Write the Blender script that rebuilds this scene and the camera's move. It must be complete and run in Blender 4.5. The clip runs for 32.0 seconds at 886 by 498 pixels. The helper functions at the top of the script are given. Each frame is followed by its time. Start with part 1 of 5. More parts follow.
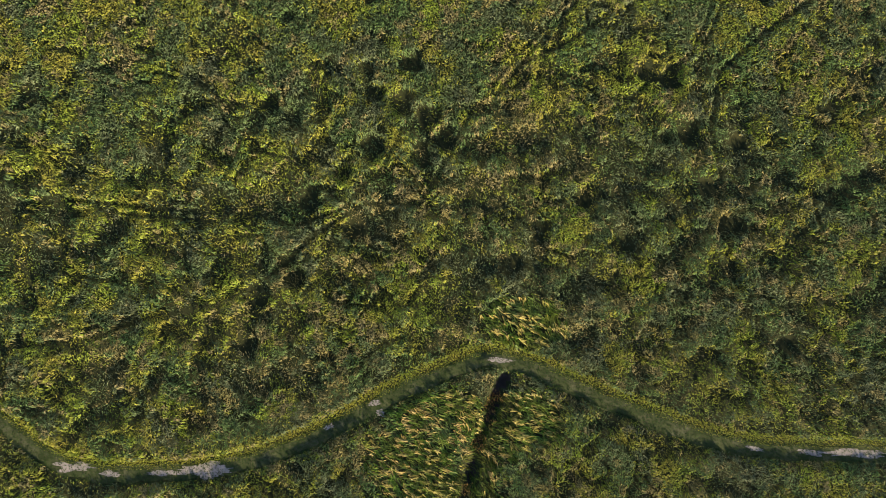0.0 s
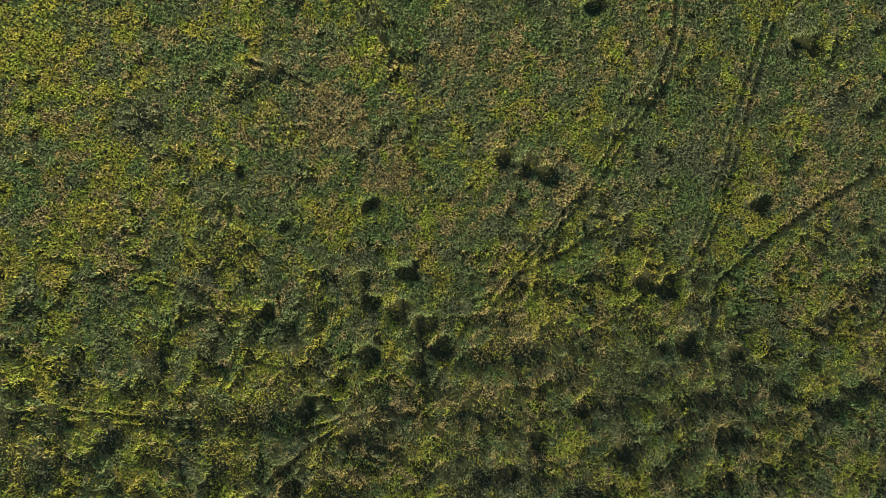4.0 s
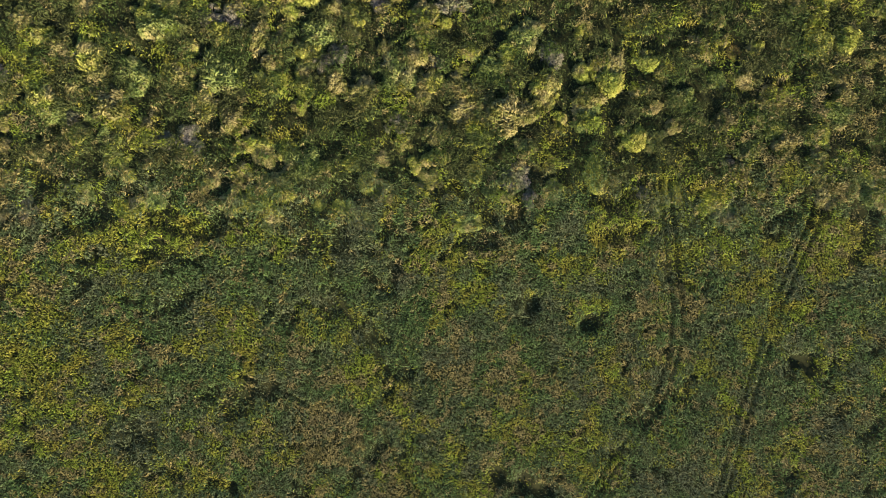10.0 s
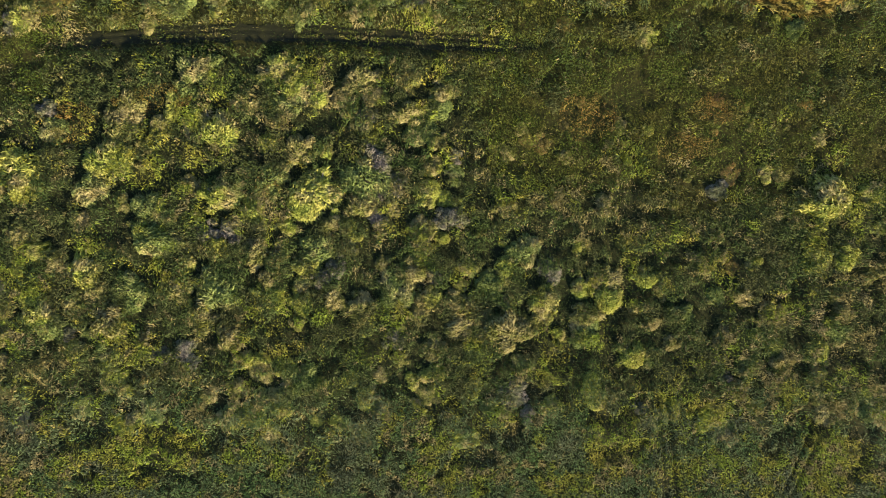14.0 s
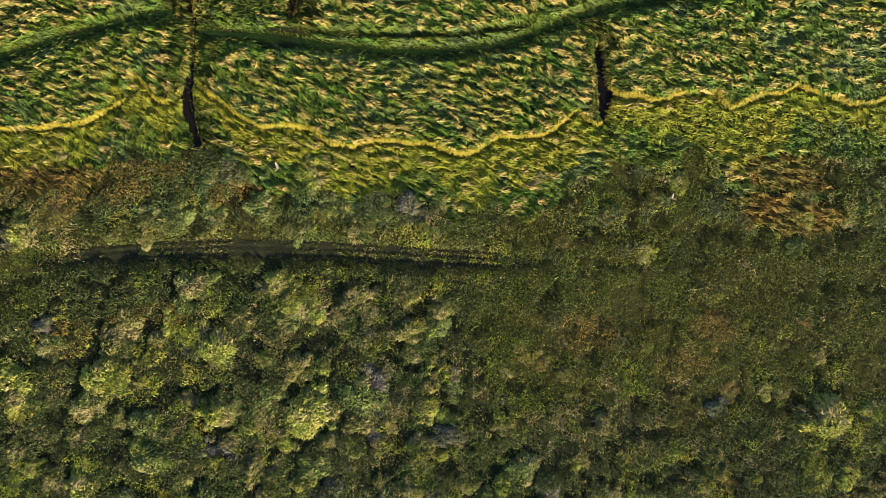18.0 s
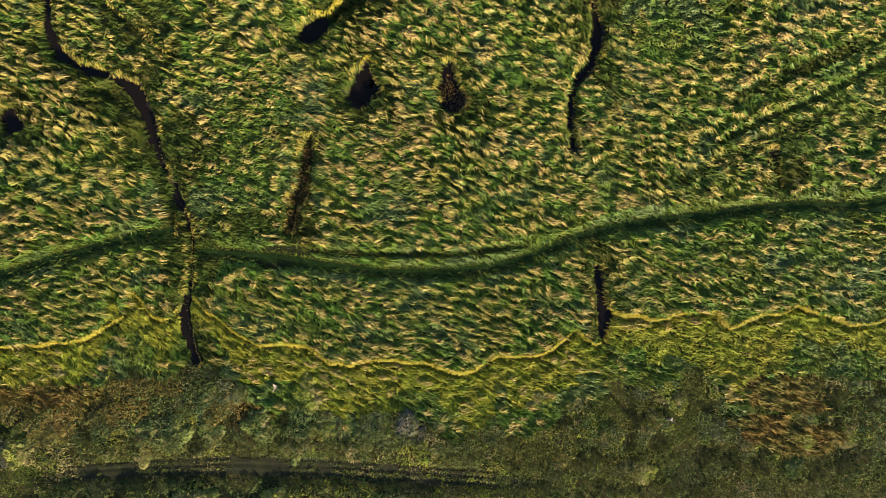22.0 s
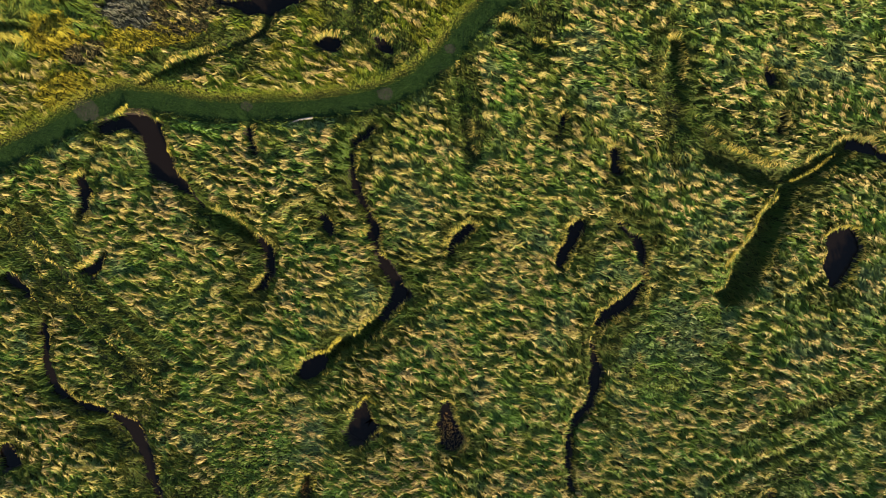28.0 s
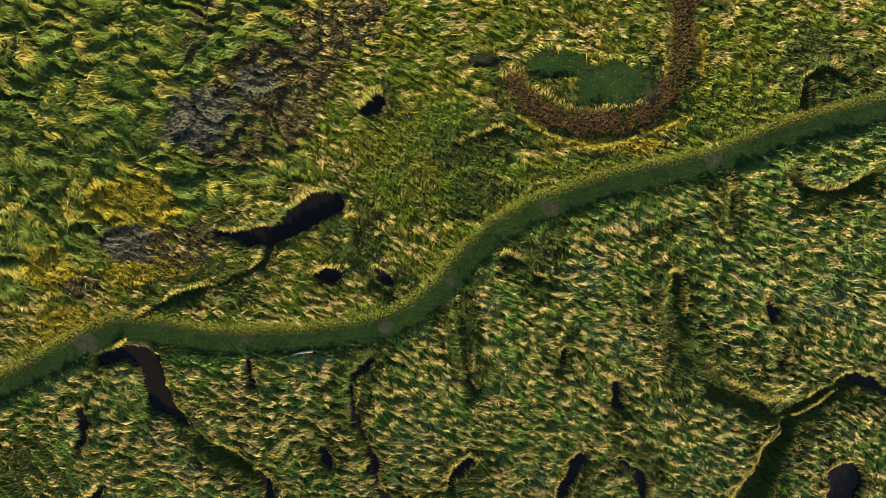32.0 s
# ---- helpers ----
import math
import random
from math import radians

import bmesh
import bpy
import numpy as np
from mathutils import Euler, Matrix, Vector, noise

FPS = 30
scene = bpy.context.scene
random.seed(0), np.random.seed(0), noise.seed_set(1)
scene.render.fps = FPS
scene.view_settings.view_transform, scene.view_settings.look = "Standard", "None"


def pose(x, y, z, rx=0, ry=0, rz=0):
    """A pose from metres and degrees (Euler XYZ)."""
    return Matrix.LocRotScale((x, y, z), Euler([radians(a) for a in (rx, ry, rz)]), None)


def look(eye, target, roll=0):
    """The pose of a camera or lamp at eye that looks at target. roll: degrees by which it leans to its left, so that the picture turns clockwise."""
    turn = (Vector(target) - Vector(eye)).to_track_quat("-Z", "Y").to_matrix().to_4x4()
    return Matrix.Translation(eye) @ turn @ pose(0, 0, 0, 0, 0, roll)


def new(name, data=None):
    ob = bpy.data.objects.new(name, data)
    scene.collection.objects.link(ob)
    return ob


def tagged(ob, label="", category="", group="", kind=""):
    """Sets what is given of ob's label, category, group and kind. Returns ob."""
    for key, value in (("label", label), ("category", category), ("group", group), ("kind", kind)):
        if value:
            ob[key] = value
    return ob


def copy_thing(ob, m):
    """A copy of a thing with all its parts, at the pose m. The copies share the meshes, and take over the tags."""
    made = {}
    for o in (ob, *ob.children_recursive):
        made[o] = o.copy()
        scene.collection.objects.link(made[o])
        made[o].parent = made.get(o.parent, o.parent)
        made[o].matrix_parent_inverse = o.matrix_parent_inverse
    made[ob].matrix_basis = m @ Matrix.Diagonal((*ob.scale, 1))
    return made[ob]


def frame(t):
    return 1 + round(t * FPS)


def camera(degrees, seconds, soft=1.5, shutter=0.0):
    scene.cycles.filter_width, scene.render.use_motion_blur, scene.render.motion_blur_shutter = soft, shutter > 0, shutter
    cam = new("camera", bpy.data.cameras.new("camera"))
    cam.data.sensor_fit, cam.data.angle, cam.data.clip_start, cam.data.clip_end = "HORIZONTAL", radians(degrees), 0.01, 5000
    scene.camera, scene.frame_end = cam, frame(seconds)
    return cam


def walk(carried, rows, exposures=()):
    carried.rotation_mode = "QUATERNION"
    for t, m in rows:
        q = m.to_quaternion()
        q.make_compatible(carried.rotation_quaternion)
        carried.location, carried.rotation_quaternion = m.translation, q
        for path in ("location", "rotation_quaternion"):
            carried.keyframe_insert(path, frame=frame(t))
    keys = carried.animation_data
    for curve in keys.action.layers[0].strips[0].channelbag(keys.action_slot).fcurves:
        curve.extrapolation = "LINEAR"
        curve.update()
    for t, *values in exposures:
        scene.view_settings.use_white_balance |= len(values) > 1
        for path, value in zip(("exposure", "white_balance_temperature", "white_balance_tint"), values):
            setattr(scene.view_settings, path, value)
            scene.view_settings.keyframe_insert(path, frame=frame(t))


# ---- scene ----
cam = camera(72.0, 32.0, 1.0)
# a level flight along +y, the lens straight down: seconds, x, y, z, and three turns in degrees
ROWS = [
    (0.0, -0.000, -0.000, 70.727, 0.012, 0.023, -0.000),
    (1.0, 0.086, 6.194, 70.671, 0.008, 0.010, -0.001),
    (2.0, 0.195, 12.312, 70.600, 0.005, 0.014, 0.031),
    (3.0, 0.311, 18.392, 70.526, 0.004, 0.027, 0.082),
    (4.0, 0.423, 24.459, 70.455, 0.005, 0.042, 0.142),
    (5.0, 0.523, 30.533, 70.390, 0.007, 0.055, 0.202),
    (6.0, 0.608, 36.625, 70.334, 0.010, 0.064, 0.259),
    (7.0, 0.676, 42.742, 70.286, 0.014, 0.068, 0.310),
    (8.0, 0.728, 48.885, 70.244, 0.019, 0.066, 0.352),
    (9.0, 0.764, 55.054, 70.207, 0.023, 0.061, 0.386),
    (10.0, 0.788, 61.246, 70.170, 0.027, 0.053, 0.412),
    (11.0, 0.802, 67.456, 70.133, 0.030, 0.044, 0.433),
    (12.0, 0.808, 73.680, 70.092, 0.033, 0.036, 0.450),
    (13.0, 0.810, 79.912, 70.047, 0.034, 0.030, 0.466),
    (14.0, 0.810, 86.150, 69.997, 0.034, 0.027, 0.482),
    (15.0, 0.808, 92.390, 69.941, 0.034, 0.028, 0.502),
    (16.0, 0.806, 98.632, 69.881, 0.032, 0.033, 0.526),
    (17.0, 0.803, 104.875, 69.819, 0.029, 0.041, 0.557),
    (18.0, 0.798, 111.122, 69.756, 0.026, 0.053, 0.595),
    (19.0, 0.790, 117.376, 69.697, 0.023, 0.065, 0.641),
    (20.0, 0.775, 123.643, 69.645, 0.019, 0.078, 0.695),
    (21.0, 0.751, 129.929, 69.603, 0.016, 0.089, 0.756),
    (22.0, 0.714, 136.241, 69.574, 0.014, 0.096, 0.823),
    (23.0, 0.662, 142.587, 69.561, 0.012, 0.097, 0.894),
    (24.0, 0.592, 148.974, 69.565, 0.011, 0.092, 0.968),
    (25.0, 0.500, 155.409, 69.584, 0.012, 0.080, 1.041),
    (26.0, 0.388, 161.895, 69.616, 0.014, 0.061, 1.111),
    (27.0, 0.257, 168.435, 69.653, 0.016, 0.038, 1.176),
    (28.0, 0.109, 175.026, 69.686, 0.019, 0.013, 1.233),
    (29.0, -0.048, 181.660, 69.697, 0.021, -0.006, 1.280),
    (30.0, -0.204, 188.323, 69.668, 0.022, -0.011, 1.316),
    (31.0, -0.342, 194.994, 69.568, 0.019, 0.010, 1.341),
    (32.0, -0.444, 201.641, 69.363, 0.012, 0.073, 1.355),
]
walk(cam, [(t, pose(x, y, z, rx, ry, rz)) for t, x, y, z, rx, ry, rz in ROWS])

# ---- sky and sun ----
SUN_AZ, SUN_EL = radians(-60.0), radians(19.0)   # towards the sun, from +x round to +y
to_sun = Vector((math.cos(SUN_EL) * math.cos(SUN_AZ), math.cos(SUN_EL) * math.sin(SUN_AZ), math.sin(SUN_EL)))
world = bpy.data.worlds.new("sky")
scene.world = world
world.use_nodes = True
wn = world.node_tree.nodes
sky = wn.new("ShaderNodeTexSky")
sky.sky_type, sky.sun_disc = "NISHITA", False
sky.sun_elevation, sky.sun_rotation = SUN_EL, math.pi / 2 - SUN_AZ
world.node_tree.links.new(sky.outputs[0], wn["Background"].inputs[0])
wn["Background"].inputs[1].default_value = 0.075
sun = new("sun", bpy.data.lights.new("sun", "SUN"))
sun.data.energy, sun.data.angle, sun.data.color = 5.0, radians(3.0), (1.0, 0.79, 0.48)
sun.matrix_world = look(to_sun * 200, (0, 0, 0))
scene.view_settings.exposure = 1.75


# ---- materials ----
def mat(name, rough=0.9, spec=0.2):
    m = bpy.data.materials.new(name)
    m.use_nodes = True
    b = m.node_tree.nodes["Principled BSDF"]
    b.inputs["Roughness"].default_value = rough
    b.inputs["Specular IOR Level"].default_value = spec
    return m, m.node_tree.nodes, m.node_tree.links, b


def ramp(nodes, stops):
    r = nodes.new("ShaderNodeValToRGB")
    while len(r.color_ramp.elements) < len(stops):
        r.color_ramp.elements.new(0.5)
    for e, (p, c) in zip(r.color_ramp.elements, stops):
        e.position, e.color = p, (*c, 1)
    return r


def noise_node(nodes, links, scale, detail=4.0, rough=0.6, stretch=(1, 1, 1)):
    g = nodes.new("ShaderNodeNewGeometry")
    mp = nodes.new("ShaderNodeMapping")
    mp.inputs["Scale"].default_value = stretch
    n = nodes.new("ShaderNodeTexNoise")
    n.inputs["Scale"].default_value, n.inputs["Detail"].default_value, n.inputs["Roughness"].default_value = scale, detail, rough
    links.new(g.outputs["Position"], mp.inputs["Vector"])
    links.new(mp.outputs["Vector"], n.inputs["Vector"])
    return n.outputs["Fac"]


def mixed(nodes, links, fac, a, b, kind="MIX"):
    m = nodes.new("ShaderNodeMix")
    m.data_type, m.blend_type = "RGBA", kind
    for v, s in ((fac, m.inputs[0]), (a, m.inputs[6]), (b, m.inputs[7])):
        if isinstance(v, (int, float)):
            s.default_value = v
        elif isinstance(v, tuple):
            s.default_value = (*v, 1)
        else:
            links.new(v, s)
    return m.outputs[2]


def foliage(name, first, second, patch, glow=0.3, rough=0.7, third=None, fine=0.7):
    """Leaves: two palettes, chosen in patches some metres wide, each leaf a little different."""
    m, n, l, b = mat(name, rough, 0.25)
    g = n.new("ShaderNodeNewGeometry")
    ra = ramp(n, first)
    rb = ramp(n, second)
    own = n.new("ShaderNodeMath")
    own.operation = "MULTIPLY_ADD"
    own.inputs[1].default_value, own.inputs[2].default_value = 0.62, 0.21
    l.new(g.outputs["Random Per Island"], own.inputs[0])
    l.new(own.outputs[0], ra.inputs[0])
    l.new(own.outputs[0], rb.inputs[0])
    big = ramp(n, [(0.40, (0, 0, 0)), (0.60, (1, 1, 1))])
    l.new(noise_node(n, l, patch, 5.0, 0.65), big.inputs[0])
    c = mixed(n, l, big.outputs[0], ra.outputs[0], rb.outputs[0])
    if third:
        rc = ramp(n, third)
        l.new(own.outputs[0], rc.inputs[0])
        small = ramp(n, [(0.50, (0, 0, 0)), (0.64, (1, 1, 1))])
        l.new(noise_node(n, l, fine, 3.0, 0.6), small.inputs[0])
        c = mixed(n, l, small.outputs[0], c, rc.outputs[0])
    l.new(c, b.inputs["Base Color"])
    if glow:
        t = n.new("ShaderNodeBsdfTranslucent")
        l.new(c, t.inputs["Color"])
        ms = n.new("ShaderNodeMixShader")
        ms.inputs[0].default_value = glow
        l.new(b.outputs[0], ms.inputs[1])
        l.new(t.outputs[0], ms.inputs[2])
        l.new(ms.outputs[0], n["Material Output"].inputs["Surface"])
    return m


def earth(name, stops, fine, coarse, bump=0.4, rough=0.95, dist=0.1):
    m, n, l, b = mat(name, rough, 0.15)
    a = ramp(n, stops)
    l.new(noise_node(n, l, coarse, 6.0, 0.7), a.inputs[0])
    f = noise_node(n, l, fine, 5.0, 0.7)
    c = mixed(n, l, 0.55, a.outputs[0], f, "OVERLAY")
    l.new(c, b.inputs["Base Color"])
    bp = n.new("ShaderNodeBump")
    bp.inputs["Strength"].default_value, bp.inputs["Distance"].default_value = bump, dist
    l.new(f, bp.inputs["Height"])
    l.new(bp.outputs[0], b.inputs["Normal"])
    return m


SOIL = earth("marsh soil and thatch", [(0.30, (0.010, 0.013, 0.006)), (0.5, (0.016, 0.021, 0.008)), (0.70, (0.028, 0.030, 0.012))], 4.0, 0.5)
FARMEADOW = earth("distant rough meadow", [(0.30, (0.018, 0.028, 0.007)), (0.5, (0.035, 0.043, 0.011)), (0.70, (0.065, 0.060, 0.020))], 1.2, 0.12, 0.8, dist=0.5)
THATCH = earth("brown thatch under short turf", [(0.30, (0.013, 0.016, 0.005)), (0.5, (0.022, 0.025, 0.007)), (0.70, (0.034, 0.032, 0.011))], 5.0, 0.4)
MUD = earth("dark mud", [(0.3, (0.010, 0.008, 0.008)), (0.7, (0.03, 0.022, 0.018))], 3.0, 0.6, rough=0.6)
MOWN = earth("mown grass", [(0.30, (0.004, 0.015, 0.003)), (0.5, (0.008, 0.024, 0.004)), (0.7, (0.015, 0.035, 0.006))], 5.0, 0.35, 0.3)
WORN = earth("worn grass of the footpath", [(0.30, (0.024, 0.036, 0.012)), (0.5, (0.042, 0.054, 0.022)), (0.7, (0.080, 0.080, 0.050))], 5.0, 0.5, 0.4)
# wet earth coloured darker for the shadow of shrubs beside the track
RUTTED = earth("rutted wet earth darkened for shrub shade", [(0.30, (0.007, 0.009, 0.005)), (0.6, (0.016, 0.018, 0.007)), (0.75, (0.028, 0.032, 0.011))], 5.0, 0.7, 0.6, 0.7)
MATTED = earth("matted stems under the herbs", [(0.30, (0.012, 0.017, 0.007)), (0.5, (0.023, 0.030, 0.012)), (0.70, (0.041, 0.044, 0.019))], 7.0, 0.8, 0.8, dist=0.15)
CLAY = earth("pale dry clay", [(0.3, (0.15, 0.14, 0.14)), (0.7, (0.27, 0.25, 0.25))], 6.0, 1.2, 0.4)
GRAVEL = earth("grey gravel", [(0.3, (0.016, 0.019, 0.012)), (0.7, (0.040, 0.043, 0.031))], 8.0, 1.0, 0.6)
WOOD = earth("bleached wood", [(0.3, (0.13, 0.12, 0.11)), (0.7, (0.27, 0.25, 0.23))], 9.0, 2.0, 0.4)

G1 = [(0.0, (0.049, 0.114, 0.018)), (0.5, (0.081, 0.165, 0.025)), (1.0, (0.137, 0.225, 0.033))]
G2 = [(0.0, (0.061, 0.104, 0.015)), (0.5, (0.109, 0.151, 0.023)), (1.0, (0.178, 0.206, 0.035))]
MARSH_GREEN = foliage("marsh grass", G1, G2, 0.22, third=[(0.0, (0.055, 0.095, 0.033)), (0.5, (0.093, 0.144, 0.048)), (1.0, (0.160, 0.218, 0.077))], fine=0.16, glow=0.28, rough=0.5)
LUSH = foliage("lush meadow grass", [(0.0, (0.051, 0.100, 0.008)), (0.5, (0.086, 0.144, 0.011)), (1.0, (0.150, 0.198, 0.016))], [(0.0, (0.072, 0.096, 0.008)), (0.5, (0.126, 0.140, 0.011)), (1.0, (0.209, 0.194, 0.020))], 0.2, glow=0.3, rough=0.5)
# darker copy of the lush grass: vegetation shade beside creeks is in the colour
DAMP_SHADE = foliage("dark wet-ground grass with painted shade", [(0.0, (0.022, 0.052, 0.007)), (0.5, (0.042, 0.082, 0.010)), (1.0, (0.085, 0.125, 0.015))], [(0.0, (0.032, 0.052, 0.007)), (0.5, (0.062, 0.078, 0.011)), (1.0, (0.12, 0.115, 0.020))], 0.3)
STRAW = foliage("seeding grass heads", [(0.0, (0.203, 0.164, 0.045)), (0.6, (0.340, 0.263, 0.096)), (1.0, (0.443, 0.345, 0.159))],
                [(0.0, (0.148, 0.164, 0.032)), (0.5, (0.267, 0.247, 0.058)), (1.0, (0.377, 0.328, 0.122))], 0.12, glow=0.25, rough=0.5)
SCRUB = foliage("meadow herbs", [(0.0, (0.026, 0.055, 0.018)), (0.5, (0.076, 0.141, 0.046)), (1.0, (0.135, 0.206, 0.069))],
                [(0.0, (0.032, 0.047, 0.027)), (0.5, (0.093, 0.120, 0.066)), (1.0, (0.179, 0.200, 0.119))], 0.16)
# darker copy of the meadow herbs: shade between shrubs put into the colour
UNDER = foliage("undergrowth with shade in its colour", [(0.0, (0.023, 0.044, 0.012)), (0.5, (0.046, 0.083, 0.021)), (1.0, (0.095, 0.137, 0.037))],
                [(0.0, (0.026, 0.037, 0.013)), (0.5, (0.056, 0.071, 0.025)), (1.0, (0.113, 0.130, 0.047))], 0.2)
YELLOW = foliage("yellow-green herbs", [(0.0, (0.076, 0.129, 0.015)), (1.0, (0.250, 0.324, 0.043))], [(0.0, (0.097, 0.110, 0.019)), (1.0, (0.317, 0.304, 0.054))], 0.3)
PALE = foliage("straw-coloured herbs", [(0.0, (0.082, 0.081, 0.040)), (1.0, (0.316, 0.282, 0.142))], [(0.0, (0.093, 0.090, 0.033)), (1.0, (0.295, 0.264, 0.104))], 0.2)
# sunlight painted in: brighter yellow-green for sunward verges and the scarp foot
VERGE = foliage("verge grass with sunlight in its colour", [(0.0, (0.111, 0.170, 0.016)), (1.0, (0.266, 0.306, 0.032))], [(0.0, (0.145, 0.180, 0.020)), (1.0, (0.333, 0.306, 0.043))], 0.3)
TRODDEN = foliage("short trodden grass", [(0.0, (0.007, 0.023, 0.003)), (0.6, (0.016, 0.046, 0.005)), (1.0, (0.034, 0.078, 0.009))], [(0.0, (0.009, 0.026, 0.004)), (0.6, (0.023, 0.051, 0.007)), (1.0, (0.048, 0.086, 0.012))], 0.3)
DEAD = foliage("dead dark reeds", [(0.0, (0.035, 0.03, 0.016)), (0.6, (0.085, 0.07, 0.03)), (1.0, (0.20, 0.15, 0.06))],
               [(0.0, (0.04, 0.04, 0.016)), (0.6, (0.09, 0.08, 0.03)), (1.0, (0.18, 0.15, 0.06))], 0.4)
HEATH = foliage("short dry turf", [(0.0, (0.028, 0.054, 0.006)), (0.6, (0.059, 0.096, 0.010)), (1.0, (0.134, 0.160, 0.023))],
                [(0.0, (0.032, 0.045, 0.006)), (0.6, (0.071, 0.080, 0.011)), (1.0, (0.154, 0.145, 0.026))], 0.10)
# brighter copy of the reeds: sunlight on the crests is in the colour
TOPS = foliage("reed tops with sunlight in their colour", [(0.0, (0.12, 0.15, 0.016)), (1.0, (0.32, 0.30, 0.05))], [(0.0, (0.14, 0.14, 0.02)), (1.0, (0.36, 0.30, 0.065))], 0.15, glow=0.3, rough=0.5)
RUST = foliage("rusty dry turf", [(0.0, (0.090, 0.062, 0.015)), (0.6, (0.175, 0.115, 0.026)), (1.0, (0.300, 0.205, 0.060))],
               [(0.0, (0.078, 0.084, 0.017)), (0.6, (0.127, 0.125, 0.026)), (1.0, (0.215, 0.189, 0.057))], 0.3)
GREY = foliage("grey dead stems", [(0.0, (0.047, 0.051, 0.040)), (1.0, (0.125, 0.128, 0.108))], [(0.0, (0.039, 0.051, 0.029)), (1.0, (0.109, 0.119, 0.086))], 0.3)
GOLD = foliage("golden yellow reeds", [(0.0, (0.141, 0.136, 0.007)), (1.0, (0.359, 0.282, 0.024))], [(0.0, (0.113, 0.128, 0.007)), (1.0, (0.283, 0.246, 0.019))], 0.3)
REED = foliage("tall reeds", [(0.0, (0.034, 0.074, 0.013)), (0.5, (0.067, 0.126, 0.020)), (1.0, (0.135, 0.182, 0.027))],
               [(0.0, (0.048, 0.087, 0.015)), (0.5, (0.098, 0.139, 0.021)), (1.0, (0.193, 0.191, 0.030))], 0.2, glow=0.3, rough=0.5)
# gold stands for low sun on scarp and bank rims, put into the colour
LIP = foliage("fringe grass with sunlight painted golden", [(0.0, (0.144, 0.135, 0.011)), (1.0, (0.360, 0.288, 0.036))], [(0.0, (0.117, 0.135, 0.011)), (1.0, (0.297, 0.252, 0.032))], 0.5)
# brightness of sunlit bank rims, put into the colour as yellow
BANK = foliage("bank grass with sunlight painted yellow", [(0.0, (0.12, 0.13, 0.014)), (1.0, (0.33, 0.28, 0.05))], [(0.0, (0.13, 0.12, 0.02)), (1.0, (0.36, 0.28, 0.08))], 0.5)
BROWN = foliage("brown dead sedge", [(0.0, (0.105, 0.057, 0.018)), (0.6, (0.240, 0.135, 0.039)), (1.0, (0.480, 0.284, 0.091))],
                [(0.0, (0.060, 0.043, 0.016)), (0.6, (0.150, 0.106, 0.026)), (1.0, (0.330, 0.227, 0.065))], 0.4)
DRY = [(0.0, (0.157, 0.154, 0.057)), (1.0, (0.448, 0.396, 0.207))]
LEAVES = [foliage("yellow-green leaves", [(0.0, (0.138, 0.200, 0.037)), (1.0, (0.351, 0.400, 0.087))], [(0.0, (0.163, 0.200, 0.043)), (1.0, (0.437, 0.425, 0.112))], 0.4, third=DRY, fine=0.35),
          foliage("green leaves", [(0.0, (0.069, 0.118, 0.034)), (1.0, (0.212, 0.274, 0.087))], [(0.0, (0.087, 0.138, 0.043)), (1.0, (0.274, 0.312, 0.106))], 0.4, third=DRY, fine=0.3),
          foliage("straw-coloured leaves", DRY, [(0.0, (0.074, 0.100, 0.025)), (1.0, (0.200, 0.212, 0.061))], 0.5),
          foliage("grey twigs", [(0.0, (0.113, 0.113, 0.099)), (1.0, (0.274, 0.250, 0.248))], [(0.0, (0.074, 0.100, 0.050)), (1.0, (0.200, 0.212, 0.124))], 0.5),
          foliage("rusty leaves", [(0.0, (0.100, 0.074, 0.018)), (1.0, (0.375, 0.250, 0.087))], [(0.0, (0.074, 0.087, 0.025)), (1.0, (0.300, 0.238, 0.087))], 0.4)]

WATER, wan, wal, wab = mat("dark peaty water", 0.06, 0.15)
wab.inputs["Base Color"].default_value = (0.006, 0.0045, 0.004, 1)
wb = wan.new("ShaderNodeBump")
wb.inputs["Strength"].default_value, wb.inputs["Distance"].default_value = 0.06, 0.05
wal.new(noise_node(wan, wal, 1.5, 3.0), wb.inputs["Height"])
wal.new(wb.outputs[0], wab.inputs["Normal"])


# ---- plan ----
X0, Y0, STEP, NX, NY = -64.0, -40.0, 0.25, 513, 1121
gx, gy = np.meshgrid(X0 + STEP * np.arange(NX), Y0 + STEP * np.arange(NY))
FAR = 9.0
chan, chan_depth = np.full((NY, NX), FAR), np.zeros((NY, NX))
way, mud, ruts, holes, edge = (np.full((NY, NX), FAR) for _ in range(5))
wet_edge, muddy = np.full((NY, NX), FAR), np.full((NY, NX), FAR)
zones = {}
wood_at, lawns = [], []
channels, tracks, patches, crossings, shrub_list, scarp_points = [], [], [], [], [], []


def window(x, y, r):
    a, b = int(max(0, (min(x) - r - X0) / STEP)), int(min(NX, (max(x) + r - X0) / STEP + 2))
    c, d = int(max(0, (min(y) - r - Y0) / STEP)), int(min(NY, (max(y) + r - Y0) / STEP + 2))
    return (slice(c, max(c, d)), slice(a, max(a, b)))


